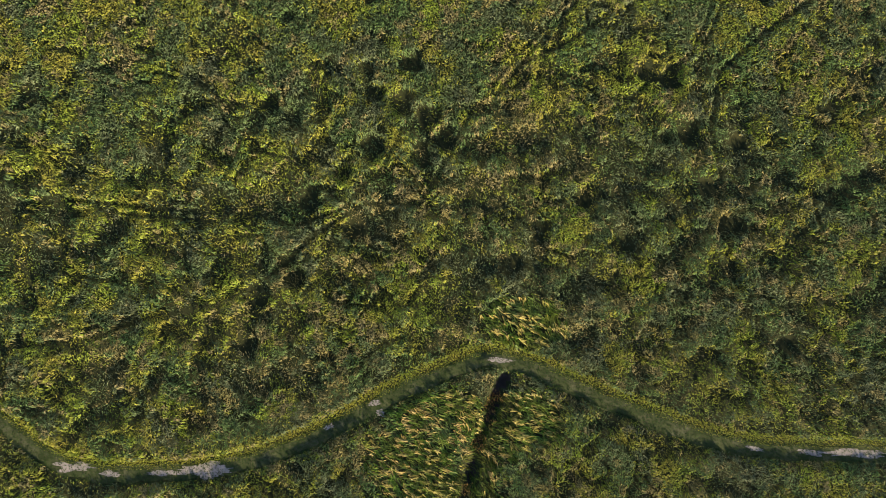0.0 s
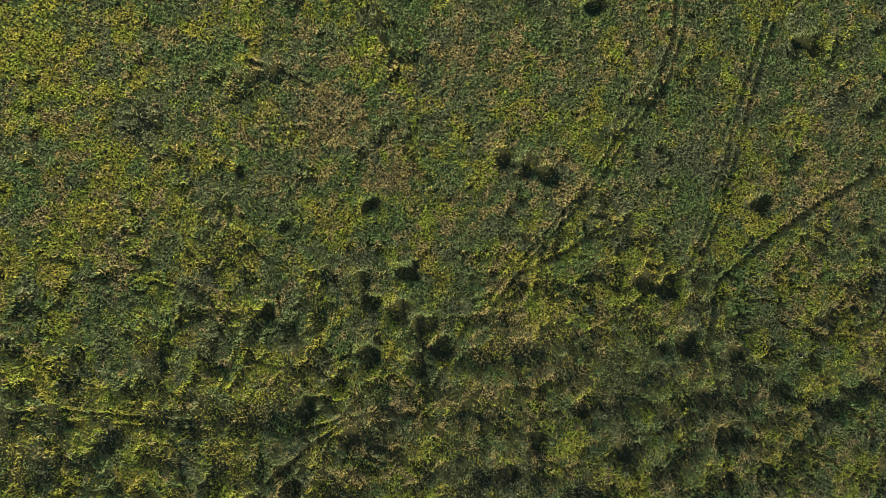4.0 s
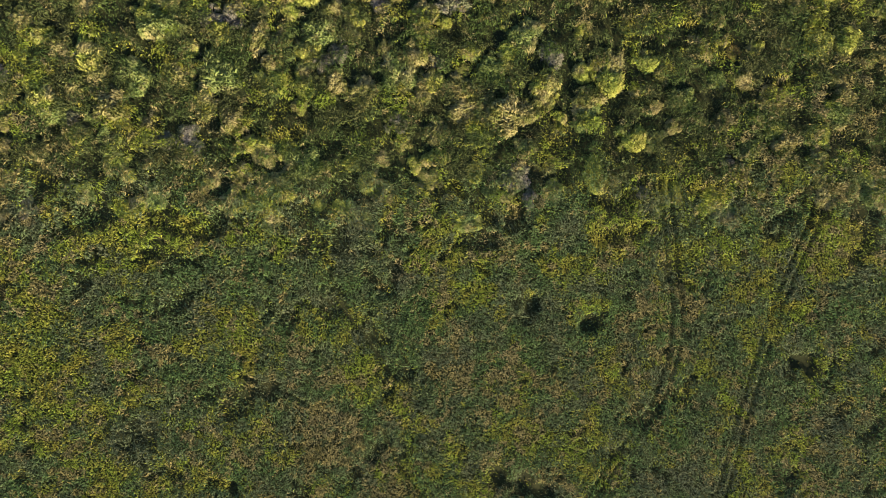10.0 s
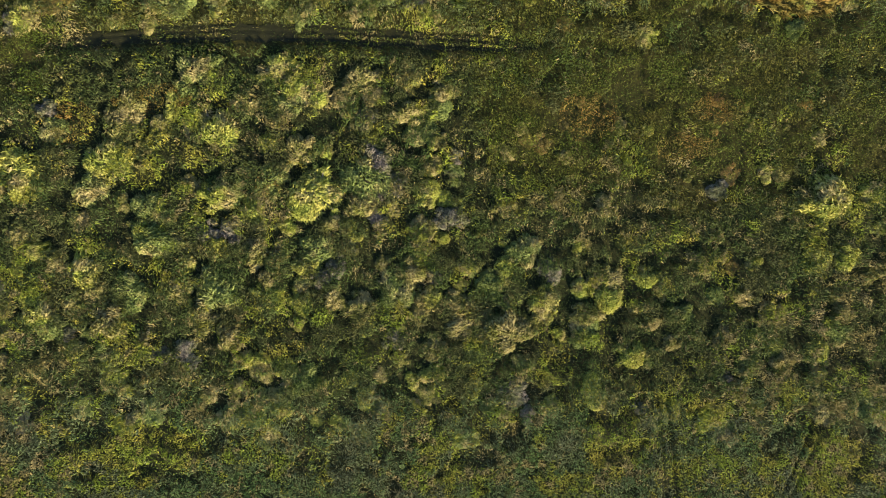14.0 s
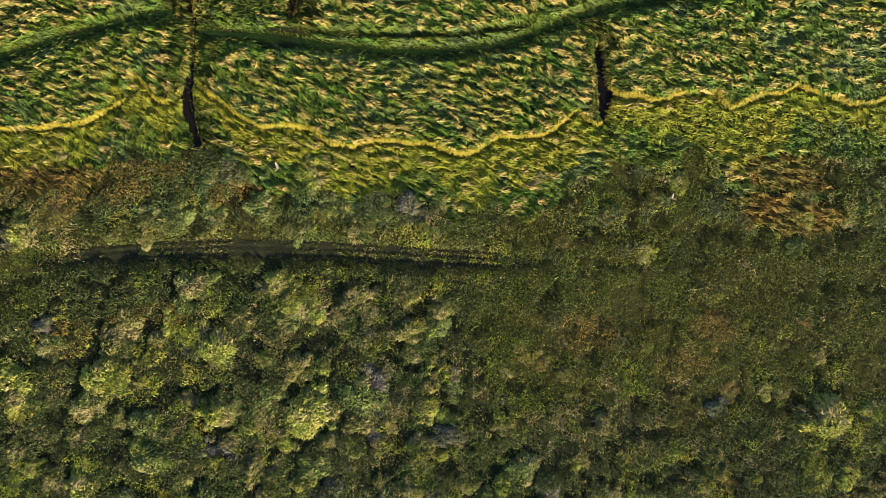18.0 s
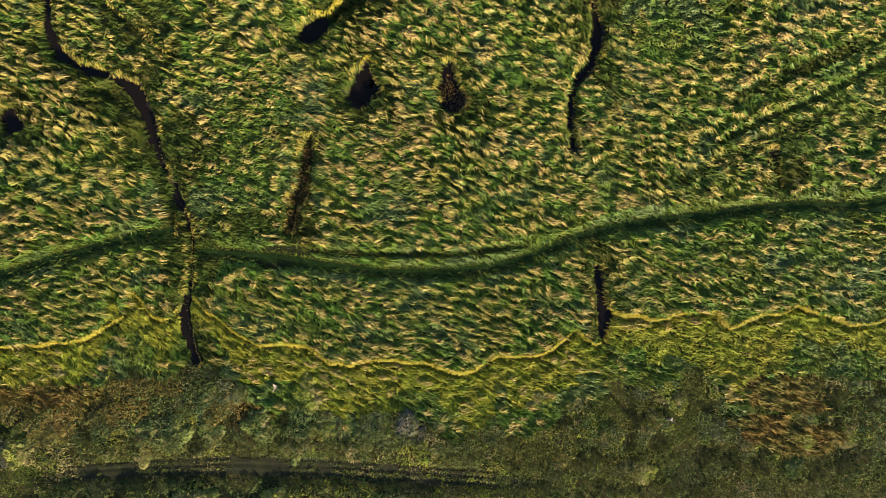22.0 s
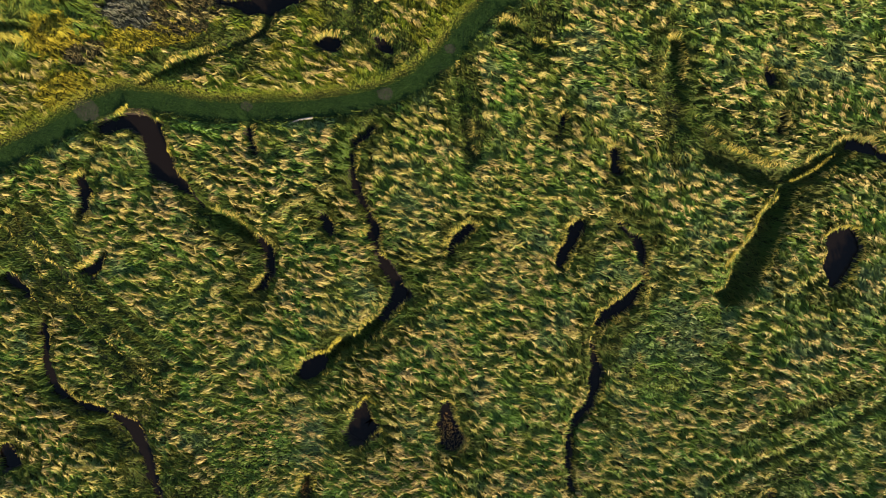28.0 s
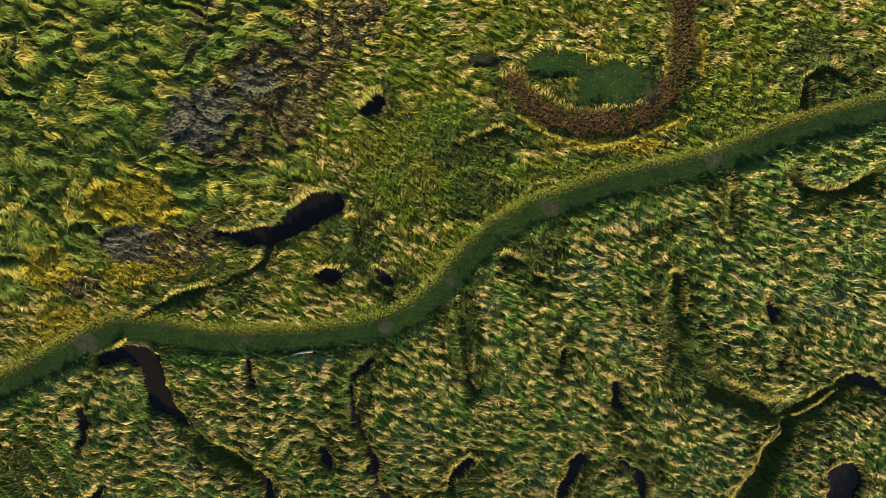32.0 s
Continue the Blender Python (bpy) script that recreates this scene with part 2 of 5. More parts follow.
def stamp(field, line, value=None, target=None):
    """Lowers field to the distance from the edge of a line of (x, y, half width)."""
    for p, q in zip(line[:-1], line[1:]):
        w = window((p[0], q[0]), (p[1], q[1]), FAR)
        if field[w].size == 0:
            continue
        dx, dy = q[0] - p[0], q[1] - p[1]
        k = np.clip(((gx[w] - p[0]) * dx + (gy[w] - p[1]) * dy) / (dx * dx + dy * dy + 1e-9), 0, 1)
        d = np.hypot(gx[w] - p[0] - k * dx, gy[w] - p[1] - k * dy) - (p[2] + k * (q[2] - p[2]))
        if target is not None:
            target[w] = np.where(d < field[w], value, target[w])
        field[w] = np.minimum(field[w], d)


def channel(name, label, depth, wet, line):
    channels.append((name, label, wet, line, depth))
    stamp(chan, line, depth, chan_depth)
    if wet or "mud" in label or "brown" in label or "slit" in label:
        stamp(muddy, line)
    if wet:
        stamp(wet_edge, line)


def track(name, label, line):
    tracks.append((name, label, line))
    stamp(mud if "rutted" in label else way, line)


def rut(line):
    stamp(ruts, line)


def hollow(x, y, r):
    stamp(holes, [(x, y, r + 0.25), (x + 0.05, y, r + 0.25)])


def scarp(line):
    scarp_points.extend(line)
    stamp(edge, [(x, y, 0.0) for x, y in line])


def wet_lawn(x, y, a, b):
    lawns.append((x, y, a, b))


def fringe(line):
    stamp(edge, [(x, y, 0.0) for x, y in line])


def bare_patch(x, y, a, b, turn):
    patches.append((x, y, a, b, turn))


def crossing(x, y, r):
    crossings.append((x, y, r))


def zone(kind, x, y, a, b, turn):
    zones.setdefault(kind, []).append((x, y, a, b, radians(turn)))


def shrubs(rows):
    shrub_list.extend(rows)


# -- plan: tracks --
track("path", "mown grass footpath beside a field margin, worn in places", [(-55.4, -17.9, 0.91), (-51.4, -20.4, 0.91), (-47.5, -23.5, 0.91), (-44.2, -25.5, 0.91), (-39.6, -26.3, 0.91), (-34.4, -26.3, 0.91), (-29.1, -26.0, 0.91), (-25.2, -25.5, 0.91), (-21.3, -24.5, 0.91), (-16.0, -22.5, 0.91), (-12.1, -20.6, 0.91), (-8.2, -18.4, 0.91), (-4.2, -16.3, 0.91), (-0.3, -14.7, 0.91), (3.0, -13.4, 0.91), (5.6, -12.8, 0.91), (8.2, -13.2, 0.91), (11.5, -14.3, 0.91), (15.4, -16.2, 0.91), (20.0, -18.1, 0.91), (24.6, -20.0, 0.91), (29.9, -21.9, 0.91), (35.1, -23.2, 0.91), (40.3, -23.6, 0.91), (45.6, -23.8, 0.91), (51.3, -23.9, 0.91), (56.1, -23.9, 0.91)])
track("track", "broad mown green track along the marsh edge", [(-55.0, 182.1, 1.23), (-50.6, 184.4, 1.23), (-47.4, 186.1, 1.23), (-43.6, 188.2, 1.23), (-41.0, 189.8, 1.23), (-37.2, 191.5, 1.23), (-32.7, 191.3, 1.23), (-28.2, 190.4, 1.23), (-22.4, 190.3, 1.23), (-16.0, 190.7, 1.23), (-10.8, 191.5, 1.23), (-6.4, 192.6, 1.23), (-3.2, 194.3, 1.23), (-0.0, 197.2, 1.23), (2.5, 200.5, 1.23), (5.6, 203.5, 1.23), (9.4, 205.8, 1.23), (13.2, 207.2, 1.23), (17.7, 208.9, 1.23), (23.4, 210.3, 1.23), (29.2, 211.7, 1.23), (33.0, 213.1, 1.23), (37.4, 215.1, 1.23), (41.9, 216.5, 1.23), (49.4, 218.6, 1.23), (54.0, 220.0, 1.23)])
track("track", "trodden dark green grass track across the marsh", [(-27.0, 135.5, 0.40), (-22.2, 135.3, 0.40), (-17.7, 135.0, 0.40), (-12.5, 134.1, 0.40), (-6.0, 133.5, 0.40), (0.4, 133.6, 0.40), (5.6, 134.2, 0.40), (10.1, 135.4, 0.40), (14.5, 137.4, 0.40), (19.0, 138.8, 0.40), (24.2, 139.8, 0.40), (30.6, 140.6, 0.40), (35.7, 141.4, 0.40), (41.5, 141.9, 0.40), (46.7, 141.8, 0.40), (51.0, 142.5, 0.40), (55.7, 142.9, 0.40)])
track("track", "narrow trodden grass track running up to the creek", [(-53.8, 131.5, 0.39), (-48.6, 132.9, 0.39), (-43.5, 134.6, 0.39), (-39.0, 135.9, 0.39), (-34.5, 137.3, 0.39), (-30.3, 137.8, 0.39)])
track("track", "rutted muddy tractor track beside the shrubs", [(-46.0, 109.4, 0.30), (-40.2, 109.9, 0.75), (-33.7, 110.6, 0.97), (-24.0, 111.0, 0.97), (-13.7, 110.8, 0.97), (-4.6, 110.4, 0.97), (7.0, 109.8, 0.80), (12.2, 109.5, 0.20)])
# -- plan: creeks, ponds and ditches --
channel("ditch", "narrow muddy ditch below the footpath", 1.0, 0, [(7.1, -14.9, 0.84), (6.3, -16.3, 0.78), (5.3, -19.5, 0.71), (4.4, -21.5, 0.52), (3.5, -24.8, 0.52), (2.3, -28.9, 0.65), (1.3, -32.0, 0.65)])
channel("creek", "winding creek with dark water and grassy banks", 0.9, 1, [(-50.1, 170.8, 0.49), (-47.9, 169.7, 0.55), (-45.9, 167.7, 0.49), (-45.3, 163.8, 0.49), (-45.1, 160.3, 0.49), (-43.9, 157.9, 0.66), (-41.8, 156.5, 0.60), (-38.2, 155.6, 0.49), (-34.9, 154.2, 0.55), (-33.8, 151.8, 0.60), (-32.9, 149.2, 0.55)])
channel("creek", "narrow creek between steep grass banks", 0.9, 1, [(-33.1, 149.2, 0.41), (-31.9, 146.4, 0.37), (-30.4, 142.8, 0.37), (-29.2, 140.3, 0.41), (-28.3, 137.7, 0.44), (-28.2, 134.5, 0.48), (-28.4, 131.6, 0.33), (-29.0, 128.7, 0.44), (-28.6, 126.1, 0.41), (-27.5, 123.1, 0.37)])
channel("pond", "curved arm of dark still water", 0.9, 1, [(13.4, 173.8, 0.32), (14.5, 176.1, 0.58), (15.7, 178.5, 0.65)])
channel("creek", "curving creek of black water in tall grass", 0.9, 1, [(20.3, 178.3, 0.32), (22.1, 176.6, 0.48), (23.3, 174.0, 0.43), (22.9, 171.4, 0.43), (20.9, 169.2, 0.43), (18.5, 167.8, 0.37), (17.7, 166.4, 0.32), (17.3, 164.5, 0.37), (17.9, 161.9, 0.64), (18.0, 159.7, 0.75), (17.1, 157.7, 0.80), (15.2, 155.0, 0.37), (14.8, 152.2, 0.21), (15.2, 148.3, 0.21)])
channel("creek", "winding pool of black water beside the track", 0.9, 1, [(-39.2, 188.4, 0.91), (-37.8, 188.5, 0.91), (-35.6, 189.2, 1.49), (-33.8, 187.7, 1.56), (-33.0, 185.2, 1.49), (-31.7, 183.1, 1.17), (-29.6, 181.5, 0.75), (-27.6, 179.5, 0.35)])
channel("ditch", "overgrown reach between two pools", 0.8, 0, [(-29.4, 181.3, 0.7), (-27.4, 179.3, 0.8), (-24.7, 177.8, 0.7), (-21.7, 176.0, 0.6), (-20.6, 174.9, 0.5)])
channel("pond", "dark water at the foot of the hollow", 0.9, 1, [(-13.4, 161.9, 0.5), (-15.2, 160.8, 0.85)])
channel("pond", "small black inlet under the track", 0.9, 1, [(-36.0, 189.2, 0.58), (-36.1, 190.4, 0.39)])
channel("pond", "small black inlet beside the pool", 0.9, 1, [(-33.8, 187.9, 0.58), (-32.5, 188.6, 0.32)])
channel("creek", "lower reach of the creek with dark water", 0.9, 1, [(-21.1, 175.7, 0.45), (-20.0, 174.0, 0.71), (-19.6, 172.1, 0.78), (-20.6, 170.6, 0.45), (-22.0, 169.5, 0.19)])
channel("ditch", "narrow overgrown ditch leaving the track", 0.9, 1, [(-8.3, 188.9, 0.27), (-10.2, 186.8, 0.33), (-10.9, 184.8, 0.38), (-10.0, 181.6, 0.38), (-8.6, 179.0, 0.49), (-7.8, 175.8, 0.44), (-8.3, 176.2, 0.44), (-7.4, 174.0, 0.49), (-6.0, 171.9, 0.55)])
channel("pond", "small three-cornered black pool in the marsh", 0.9, 1, [(-5.4, 171.1, 0.78), (-4.7, 169.8, 1.10), (-5.5, 168.5, 0.65), (-6.5, 167.1, 0.45)])
channel("ditch", "broad shaded hollow with grassy sides", 1.1, 0, [(-7.0, 166.4, 0.75), (-9.0, 164.7, 0.88), (-11.2, 163.8, 1.08), (-13.1, 162.2, 1.21), (-15.0, 160.9, 1.21)])
channel("pond", "dark three-cornered pond in the marsh grass", 0.9, 1, [(-8.6, 157.6, 0.40), (-8.7, 155.9, 1.20), (-9.1, 154.2, 1.65), (-7.9, 154.3, 1.35)])
channel("pond", "brown weedy pond in the marsh grass", 0.9, 1, [(0.5, 157.0, 0.40), (1.0, 154.9, 1.10), (1.7, 153.3, 1.45)])
channel("pond", "small round dark pond at the marsh edge", 0.9, 1, [(-49.4, 150.9, 1.04), (-49.0, 149.8, 1.04)])
channel("ditch", "brown grassy hollow with a shaded wall", 0.9, 0, [(-15.0, 148.5, 0.52), (-15.4, 145.6, 0.84), (-16.0, 142.4, 0.97), (-16.9, 138.5, 0.58)])
channel("ditch", "short dry slit in the marsh grass", 0.9, 0, [(38.2, 147.9, 0.52), (38.6, 146.2, 0.45), (39.0, 144.2, 0.19)])
channel("ditch", "deep narrow slit of black mud in the bank", 1.2, 1, [(18.1, 134.4, 0.19), (18.5, 131.7, 0.26), (19.0, 129.4, 0.52), (19.2, 127.8, 0.45), (19.1, 126.5, 0.26)])
channel("pond", "long narrow pool of black water", 0.9, 1, [(-41.8, 182.1, 0.78), (-41.2, 180.4, 0.71), (-41.4, 178.1, 0.52)])
channel("pond", "thin crescent of black water", 0.9, 1, [(-41.1, 171.8, 0.39), (-39.6, 172.1, 0.52), (-38.6, 173.6, 0.39)])
channel("pond", "small oval pool of black water", 0.9, 1, [(-13.9, 178.4, 0.58), (-13.0, 176.9, 0.65)])
channel("pond", "thin crescent pool in tall grass", 0.9, 1, [(0.5, 174.2, 0.32), (1.5, 176.4, 0.52), (3.1, 177.6, 0.58)])
channel("pond", "small dark pool fringed with grass", 0.9, 1, [(19.4, 186.6, 0.52), (19.8, 184.7, 0.39)])
channel("ditch", "thin wet slit in the marsh", 0.9, 1, [(13.7, 190.6, 0.19), (12.8, 188.0, 0.19)])
channel("pond", "small black pool under the grass", 0.9, 1, [(36.3, 197.1, 0.32), (37.2, 195.3, 0.52)])
channel("pond", "thin black pool under the grass", 0.9, 1, [(38.6, 191.4, 0.32), (38.3, 189.4, 0.32)])
channel("ditch", "short wet slit beside the track", 0.9, 1, [(-22.6, 188.5, 0.19), (-21.8, 185.6, 0.26)])
channel("pond", "pool of black water at the reed edge", 0.9, 1, [(46.8, 188.1, 0.45), (48.7, 187.5, 0.58), (51.6, 186.2, 0.58)])
channel("ditch", "overgrown winding ditch in tall grass", 0.8, 0, [(26.1, 199.2, 0.94), (25.7, 195.7, 1.16), (26.5, 191.8, 1.22), (28.9, 189.3, 1.08), (31.2, 186.6, 1.16), (35.1, 184.9, 1.16), (39.4, 183.6, 1.16), (42.2, 184.9, 1.08), (45.7, 187.6, 0.94)])
channel("ditch", "broad shaded ditch with grassy sides", 1.1, 0, [(39.6, 183.1, 1.02), (37.7, 178.8, 1.51), (35.5, 175.2, 1.65), (33.2, 170.3, 1.59)])
channel("pond", "dark weedy pool ringed with pale grass", 0.9, 1, [(45.9, 176.4, 2.1), (45.5, 174.5, 1.8), (45.0, 172.2, 0.9)])
channel("pond", "broad black pool below the reeds", 0.9, 1, [(-26.2, 202.9, 0.52), (-22.7, 202.5, 0.91), (-19.8, 202.9, 0.91), (-17.6, 204.5, 1.75), (-15.7, 206.0, 1.95), (-13.1, 206.8, 1.23)])
channel("pond", "small black pool under dry reeds", 0.9, 1, [(-9.8, 217.4, 0.65), (-8.6, 218.2, 0.78)])
channel("pond", "dark pool hidden by grass tussocks", 0.9, 1, [(-15.1, 198.4, 0.52), (-13.1, 198.2, 0.78)])
channel("pond", "thin dark pool beside the track", 0.9, 1, [(-8.3, 199.1, 0.32), (-6.6, 197.8, 0.45)])
channel("ditch", "brown reed-filled trench with lit banks", 0.35, 0, [(6.8, 220.9, 1.17), (8.8, 218.8, 1.43), (12.0, 217.0, 1.43), (16.2, 216.4, 1.56), (20.1, 216.8, 1.43), (23.2, 218.0, 1.17), (25.3, 221.0, 1.43), (26.2, 224.5, 1.56), (25.8, 227.7, 1.43), (26.3, 231.9, 1.43)])
channel("ditch", "curved dark ditch in the meadow", 0.8, 0, [(39.9, 219.1, 0.58), (40.6, 222.0, 0.71), (43.0, 223.6, 0.84), (45.0, 222.1, 0.58)])
channel("ditch", "curved overgrown ditch below the track", 0.7, 0, [(38.7, 211.6, 0.45), (40.5, 209.2, 0.52), (44.0, 209.1, 0.58), (47.8, 210.7, 0.58)])
channel("ditch", "short overgrown ditch beside the track", 0.7, 0, [(6.3, 200.7, 0.52), (8.9, 200.1, 0.52), (10.5, 198.4, 0.39)])
channel("ditch", "thin overgrown ditch running from the track", 0.6, 0, [(0.8, 196.0, 0.39), (1.5, 192.8, 0.45), (2.0, 188.9, 0.45), (3.3, 185.7, 0.32)])
channel("ditch", "dark runnel beside the sedge meadow", 0.6, 0, [(0.2, 213.6, 0.26), (3.4, 214.7, 0.32), (6.0, 215.5, 0.26)])
channel("ditch", "dark runnel joining the creek", 0.6, 0, [(-49.2, 170.9, 0.26), (-46.6, 169.0, 0.32)])
channel("ditch", "shaded grassy hollow along the creek", 0.55, 0, [(-40.0, 153.6, 0.4), (-37.2, 153.9, 1.3), (-34.4, 152.2, 1.1), (-33.4, 148.6, 0.9), (-32.1, 144.7, 1.2), (-30.8, 140.4, 1.0), (-30.0, 137.6, 0.5)])
channel("ditch", "overgrown runnel below the black pool", 0.6, 0, [(-20.0, 202.2, 0.5), (-21.1, 199.4, 0.6), (-25.2, 197.3, 0.5), (-30.9, 195.3, 0.5), (-34.9, 193.2, 0.4)])
channel("ditch", "overgrown runnel from the meadow to the track", 0.55, 0, [(-11.0, 204.8, 0.6), (-10.6, 200.9, 0.7), (-8.3, 197.8, 0.6), (-6.0, 195.9, 0.5)])
channel("ditch", "thin overgrown ditch below the gravel crossing", 0.5, 0, [(32.0, 211.4, 0.4), (32.3, 208.2, 0.4), (32.5, 204.6, 0.3)])
channel("ditch", "old wheel rut across the marsh, deep in grass", 0.5, 0, [(-50.6, 176.6, 0.3), (-46.6, 171.5, 0.35), (-42.0, 166.4, 0.35), (-37.4, 162.7, 0.35), (-31.4, 158.2, 0.25)])
channel("ditch", "faint old wheel rut across the marsh", 0.35, 0, [(-49.6, 178.2, 0.2), (-45.4, 172.8, 0.25), (-40.8, 167.8, 0.25), (-36.2, 164.0, 0.2)])
# -- plan: ruts --
rut([(-54.1, 5.3, 0.16), (-51.4, 5.3, 0.16), (-41.6, 5.6, 0.16), (-33.1, 4.8, 0.16), (-21.9, 4.0, 0.16), (-17.3, 2.7, 0.16)])
rut([(-54.1, 4.1, 0.16), (-51.4, 4.3, 0.16), (-41.6, 4.5, 0.16), (-33.1, 3.8, 0.16), (-26.5, 3.2, 0.16)])
rut([(-48.8, -11.2, 0.23), (-40.9, -10.4, 0.23), (-34.4, -7.9, 0.23), (-26.5, -6.5, 0.23), (-23.2, -3.9, 0.23)])
rut([(25.5, 69.4, 0.10), (26.4, 61.6, 0.10), (27.2, 55.1, 0.10), (26.9, 49.2, 0.10), (24.7, 43.3, 0.10), (20.9, 38.1, 0.10), (17.9, 33.5, 0.10), (14.4, 28.9, 0.10), (8.0, 21.8, 0.12), (3.4, 16.4, 0.12)])
rut([(44.5, 69.5, 0.10), (42.3, 63.6, 0.10), (39.5, 57.1, 0.10), (36.9, 49.2, 0.10), (34.3, 40.8, 0.10), (32.9, 34.9, 0.10), (30.7, 27.1, 0.10), (28.7, 22.5, 0.10)])
rut([(26.6, 69.4, 0.10), (27.6, 61.6, 0.10), (28.4, 55.1, 0.10), (28.0, 49.2, 0.10), (25.9, 43.3, 0.10), (22.0, 38.1, 0.10), (19.1, 33.5, 0.10), (15.6, 29.0, 0.10), (9.2, 21.9, 0.12), (4.6, 16.5, 0.12)])
rut([(45.7, 69.5, 0.10), (43.5, 63.6, 0.10), (40.6, 57.1, 0.10), (38.1, 49.3, 0.10), (35.5, 40.8, 0.10), (34.1, 34.9, 0.10), (31.8, 27.1, 0.10), (29.9, 22.5, 0.10)])
rut([(28.9, 22.6, 0.22), (24.6, 20.0, 0.26), (20.9, 16.8, 0.22), (15.0, 13.9, 0.16)])
rut([(-19.5, 17.8, 0.22), (-23.5, 12.6, 0.2), (-25.4, 8.0, 0.14)])
rut([(-9.1, 5.4, 0.2), (-14.3, 2.1, 0.24), (-20.2, -3.1, 0.28), (-24.8, -5.7, 0.22)])
rut([(-17.3, 2.7, 0.2), (-12.0, 4.6, 0.24), (-6.5, 10.2, 0.2), (-3.8, 16.0, 0.2)])
rut([(3.4, 16.4, 0.2), (0.6, 10.8, 0.22), (-2.8, 5.2, 0.16), (-9.1, 5.4, 0.16)])
rut([(32.1, 20.6, 0.22), (31.0, 13.4, 0.25), (32.6, 7.0, 0.25), (30.0, 0.6, 0.16)])
rut([(53.7, 35.3, 0.23), (44.6, 30.4, 0.23), (36.8, 24.8, 0.23), (32.1, 20.6, 0.23)])
rut([(-10.8, 54.3, 0.26), (-8.3, 51.3, 0.26), (-5.6, 47.1, 0.26)])
rut([(-5.9, 39.9, 0.26), (-4.0, 36.0, 0.26), (-1.1, 32.3, 0.26)])
rut([(-22.6, 46.4, 0.26), (-18.7, 45.1, 0.26), (-15.1, 43.5, 0.26)])
rut([(5.5, 17.0, 0.23), (9.2, 21.6, 0.23), (14.8, 24.3, 0.23), (19.4, 27.6, 0.23)])
rut([(-42.1, 110.7, 0.11), (-33.7, 111.4, 0.11), (-24.0, 111.9, 0.11), (-13.7, 111.8, 0.11), (-4.6, 111.3, 0.11), (7.0, 110.8, 0.11)])
rut([(-42.1, 110.1, 0.11), (-33.7, 110.7, 0.11), (-24.0, 111.2, 0.11), (-13.7, 111.1, 0.11), (-4.6, 110.7, 0.11), (7.0, 110.1, 0.11)])
rut([(-42.1, 109.2, 0.11), (-33.7, 109.9, 0.11), (-24.0, 110.4, 0.11), (-13.7, 110.3, 0.11), (-4.6, 109.8, 0.11), (7.0, 109.3, 0.11)])
rut([(-42.1, 108.7, 0.11), (-33.7, 109.4, 0.11), (-24.0, 109.9, 0.11), (-13.7, 109.7, 0.11), (-4.6, 109.3, 0.11), (7.0, 108.8, 0.11)])
rut([(-48.7, 178.3, 0.50), (-44.0, 172.2, 0.50), (-37.4, 166.2, 0.50), (-31.4, 160.9, 0.50)])
rut([(-50.2, 175.0, 0.50), (-45.3, 169.6, 0.50), (-40.6, 164.5, 0.50), (-35.3, 158.8, 0.50)])
rut([(-47.1, 179.9, 0.50), (-42.1, 172.9, 0.50), (-35.5, 166.6, 0.50), (-28.9, 161.6, 0.50)])
rut([(52.8, 159.9, 0.39), (43.3, 154.3, 0.39), (36.9, 151.6, 0.39), (31.8, 148.9, 0.39)])
rut([(-17.7, 136.2, 0.26), (-8.6, 135.6, 0.26), (1.7, 135.7, 0.26), (10.0, 136.9, 0.26)])
# -- plan: hollows --
hollow(10.8, 54.6, 0.71)
hollow(18.1, 52.7, 0.78)
hollow(-23.4, 33.8, 0.39)
hollow(-28.3, 64.1, 0.32)
hollow(10.1, 34.3, 1.17)
hollow(-8.2, 29.6, 0.65)
hollow(-4.9, 16.8, 0.91)
hollow(-7.8, 18.1, 0.91)
hollow(-2.9, 10.9, 1.04)
hollow(25.9, 12.5, 0.52)
hollow(31.8, 6.3, 0.65)
hollow(4.3, -11.4, 0.65)
hollow(36.8, 29.8, 0.78)
hollow(42.6, 48.3, 0.78)
hollow(-9.5, 21.2, 0.52)
hollow(-21.6, -5.2, 1.04)
hollow(-10.8, 2.4, 0.91)
hollow(33.8, -2.5, 0.78)
hollow(41.8, 48.3, 0.78)
hollow(-17.3, -3.2, 0.91)
hollow(24.0, 20.4, 0.91)
hollow(26.6, 20.7, 0.78)
hollow(-9.1, 20.9, 0.97)
hollow(-5.2, 17.6, 1.10)
hollow(-1.9, 15.7, 0.91)
hollow(-3.9, 21.5, 0.78)
hollow(0.0, 13.0, 0.91)
hollow(-8.5, 11.7, 0.97)
hollow(-11.7, 9.1, 0.97)
hollow(-15.7, 5.8, 1.04)
hollow(-20.2, 17.0, 0.78)
hollow(28.2, 13.7, 1.10)
hollow(30.8, 7.2, 1.04)
hollow(34.7, 12.4, 0.84)
hollow(26.2, 19.6, 0.84)
hollow(33.4, 2.6, 1.04)
hollow(-28.1, -10.5, 0.91)
hollow(-22.8, -11.2, 0.84)
hollow(12.5, 33.3, 1.04)
hollow(7.2, 35.3, 0.78)
hollow(11.2, 1.9, 0.97)
hollow(7.8, -2.0, 0.91)
hollow(16.4, 5.9, 0.91)
hollow(40.0, -11.1, 0.91)
hollow(45.7, 5.9, 0.91)
hollow(-18.4, -1.4, 0.78)
hollow(20.9, 0.6, 0.78)
# -- plan: scarp --
scarp([(-53.7, 124.5), (-49.8, 124.7), (-45.3, 125.0), (-40.7, 125.4), (-38.5, 126.8), (-36.1, 128.4)])
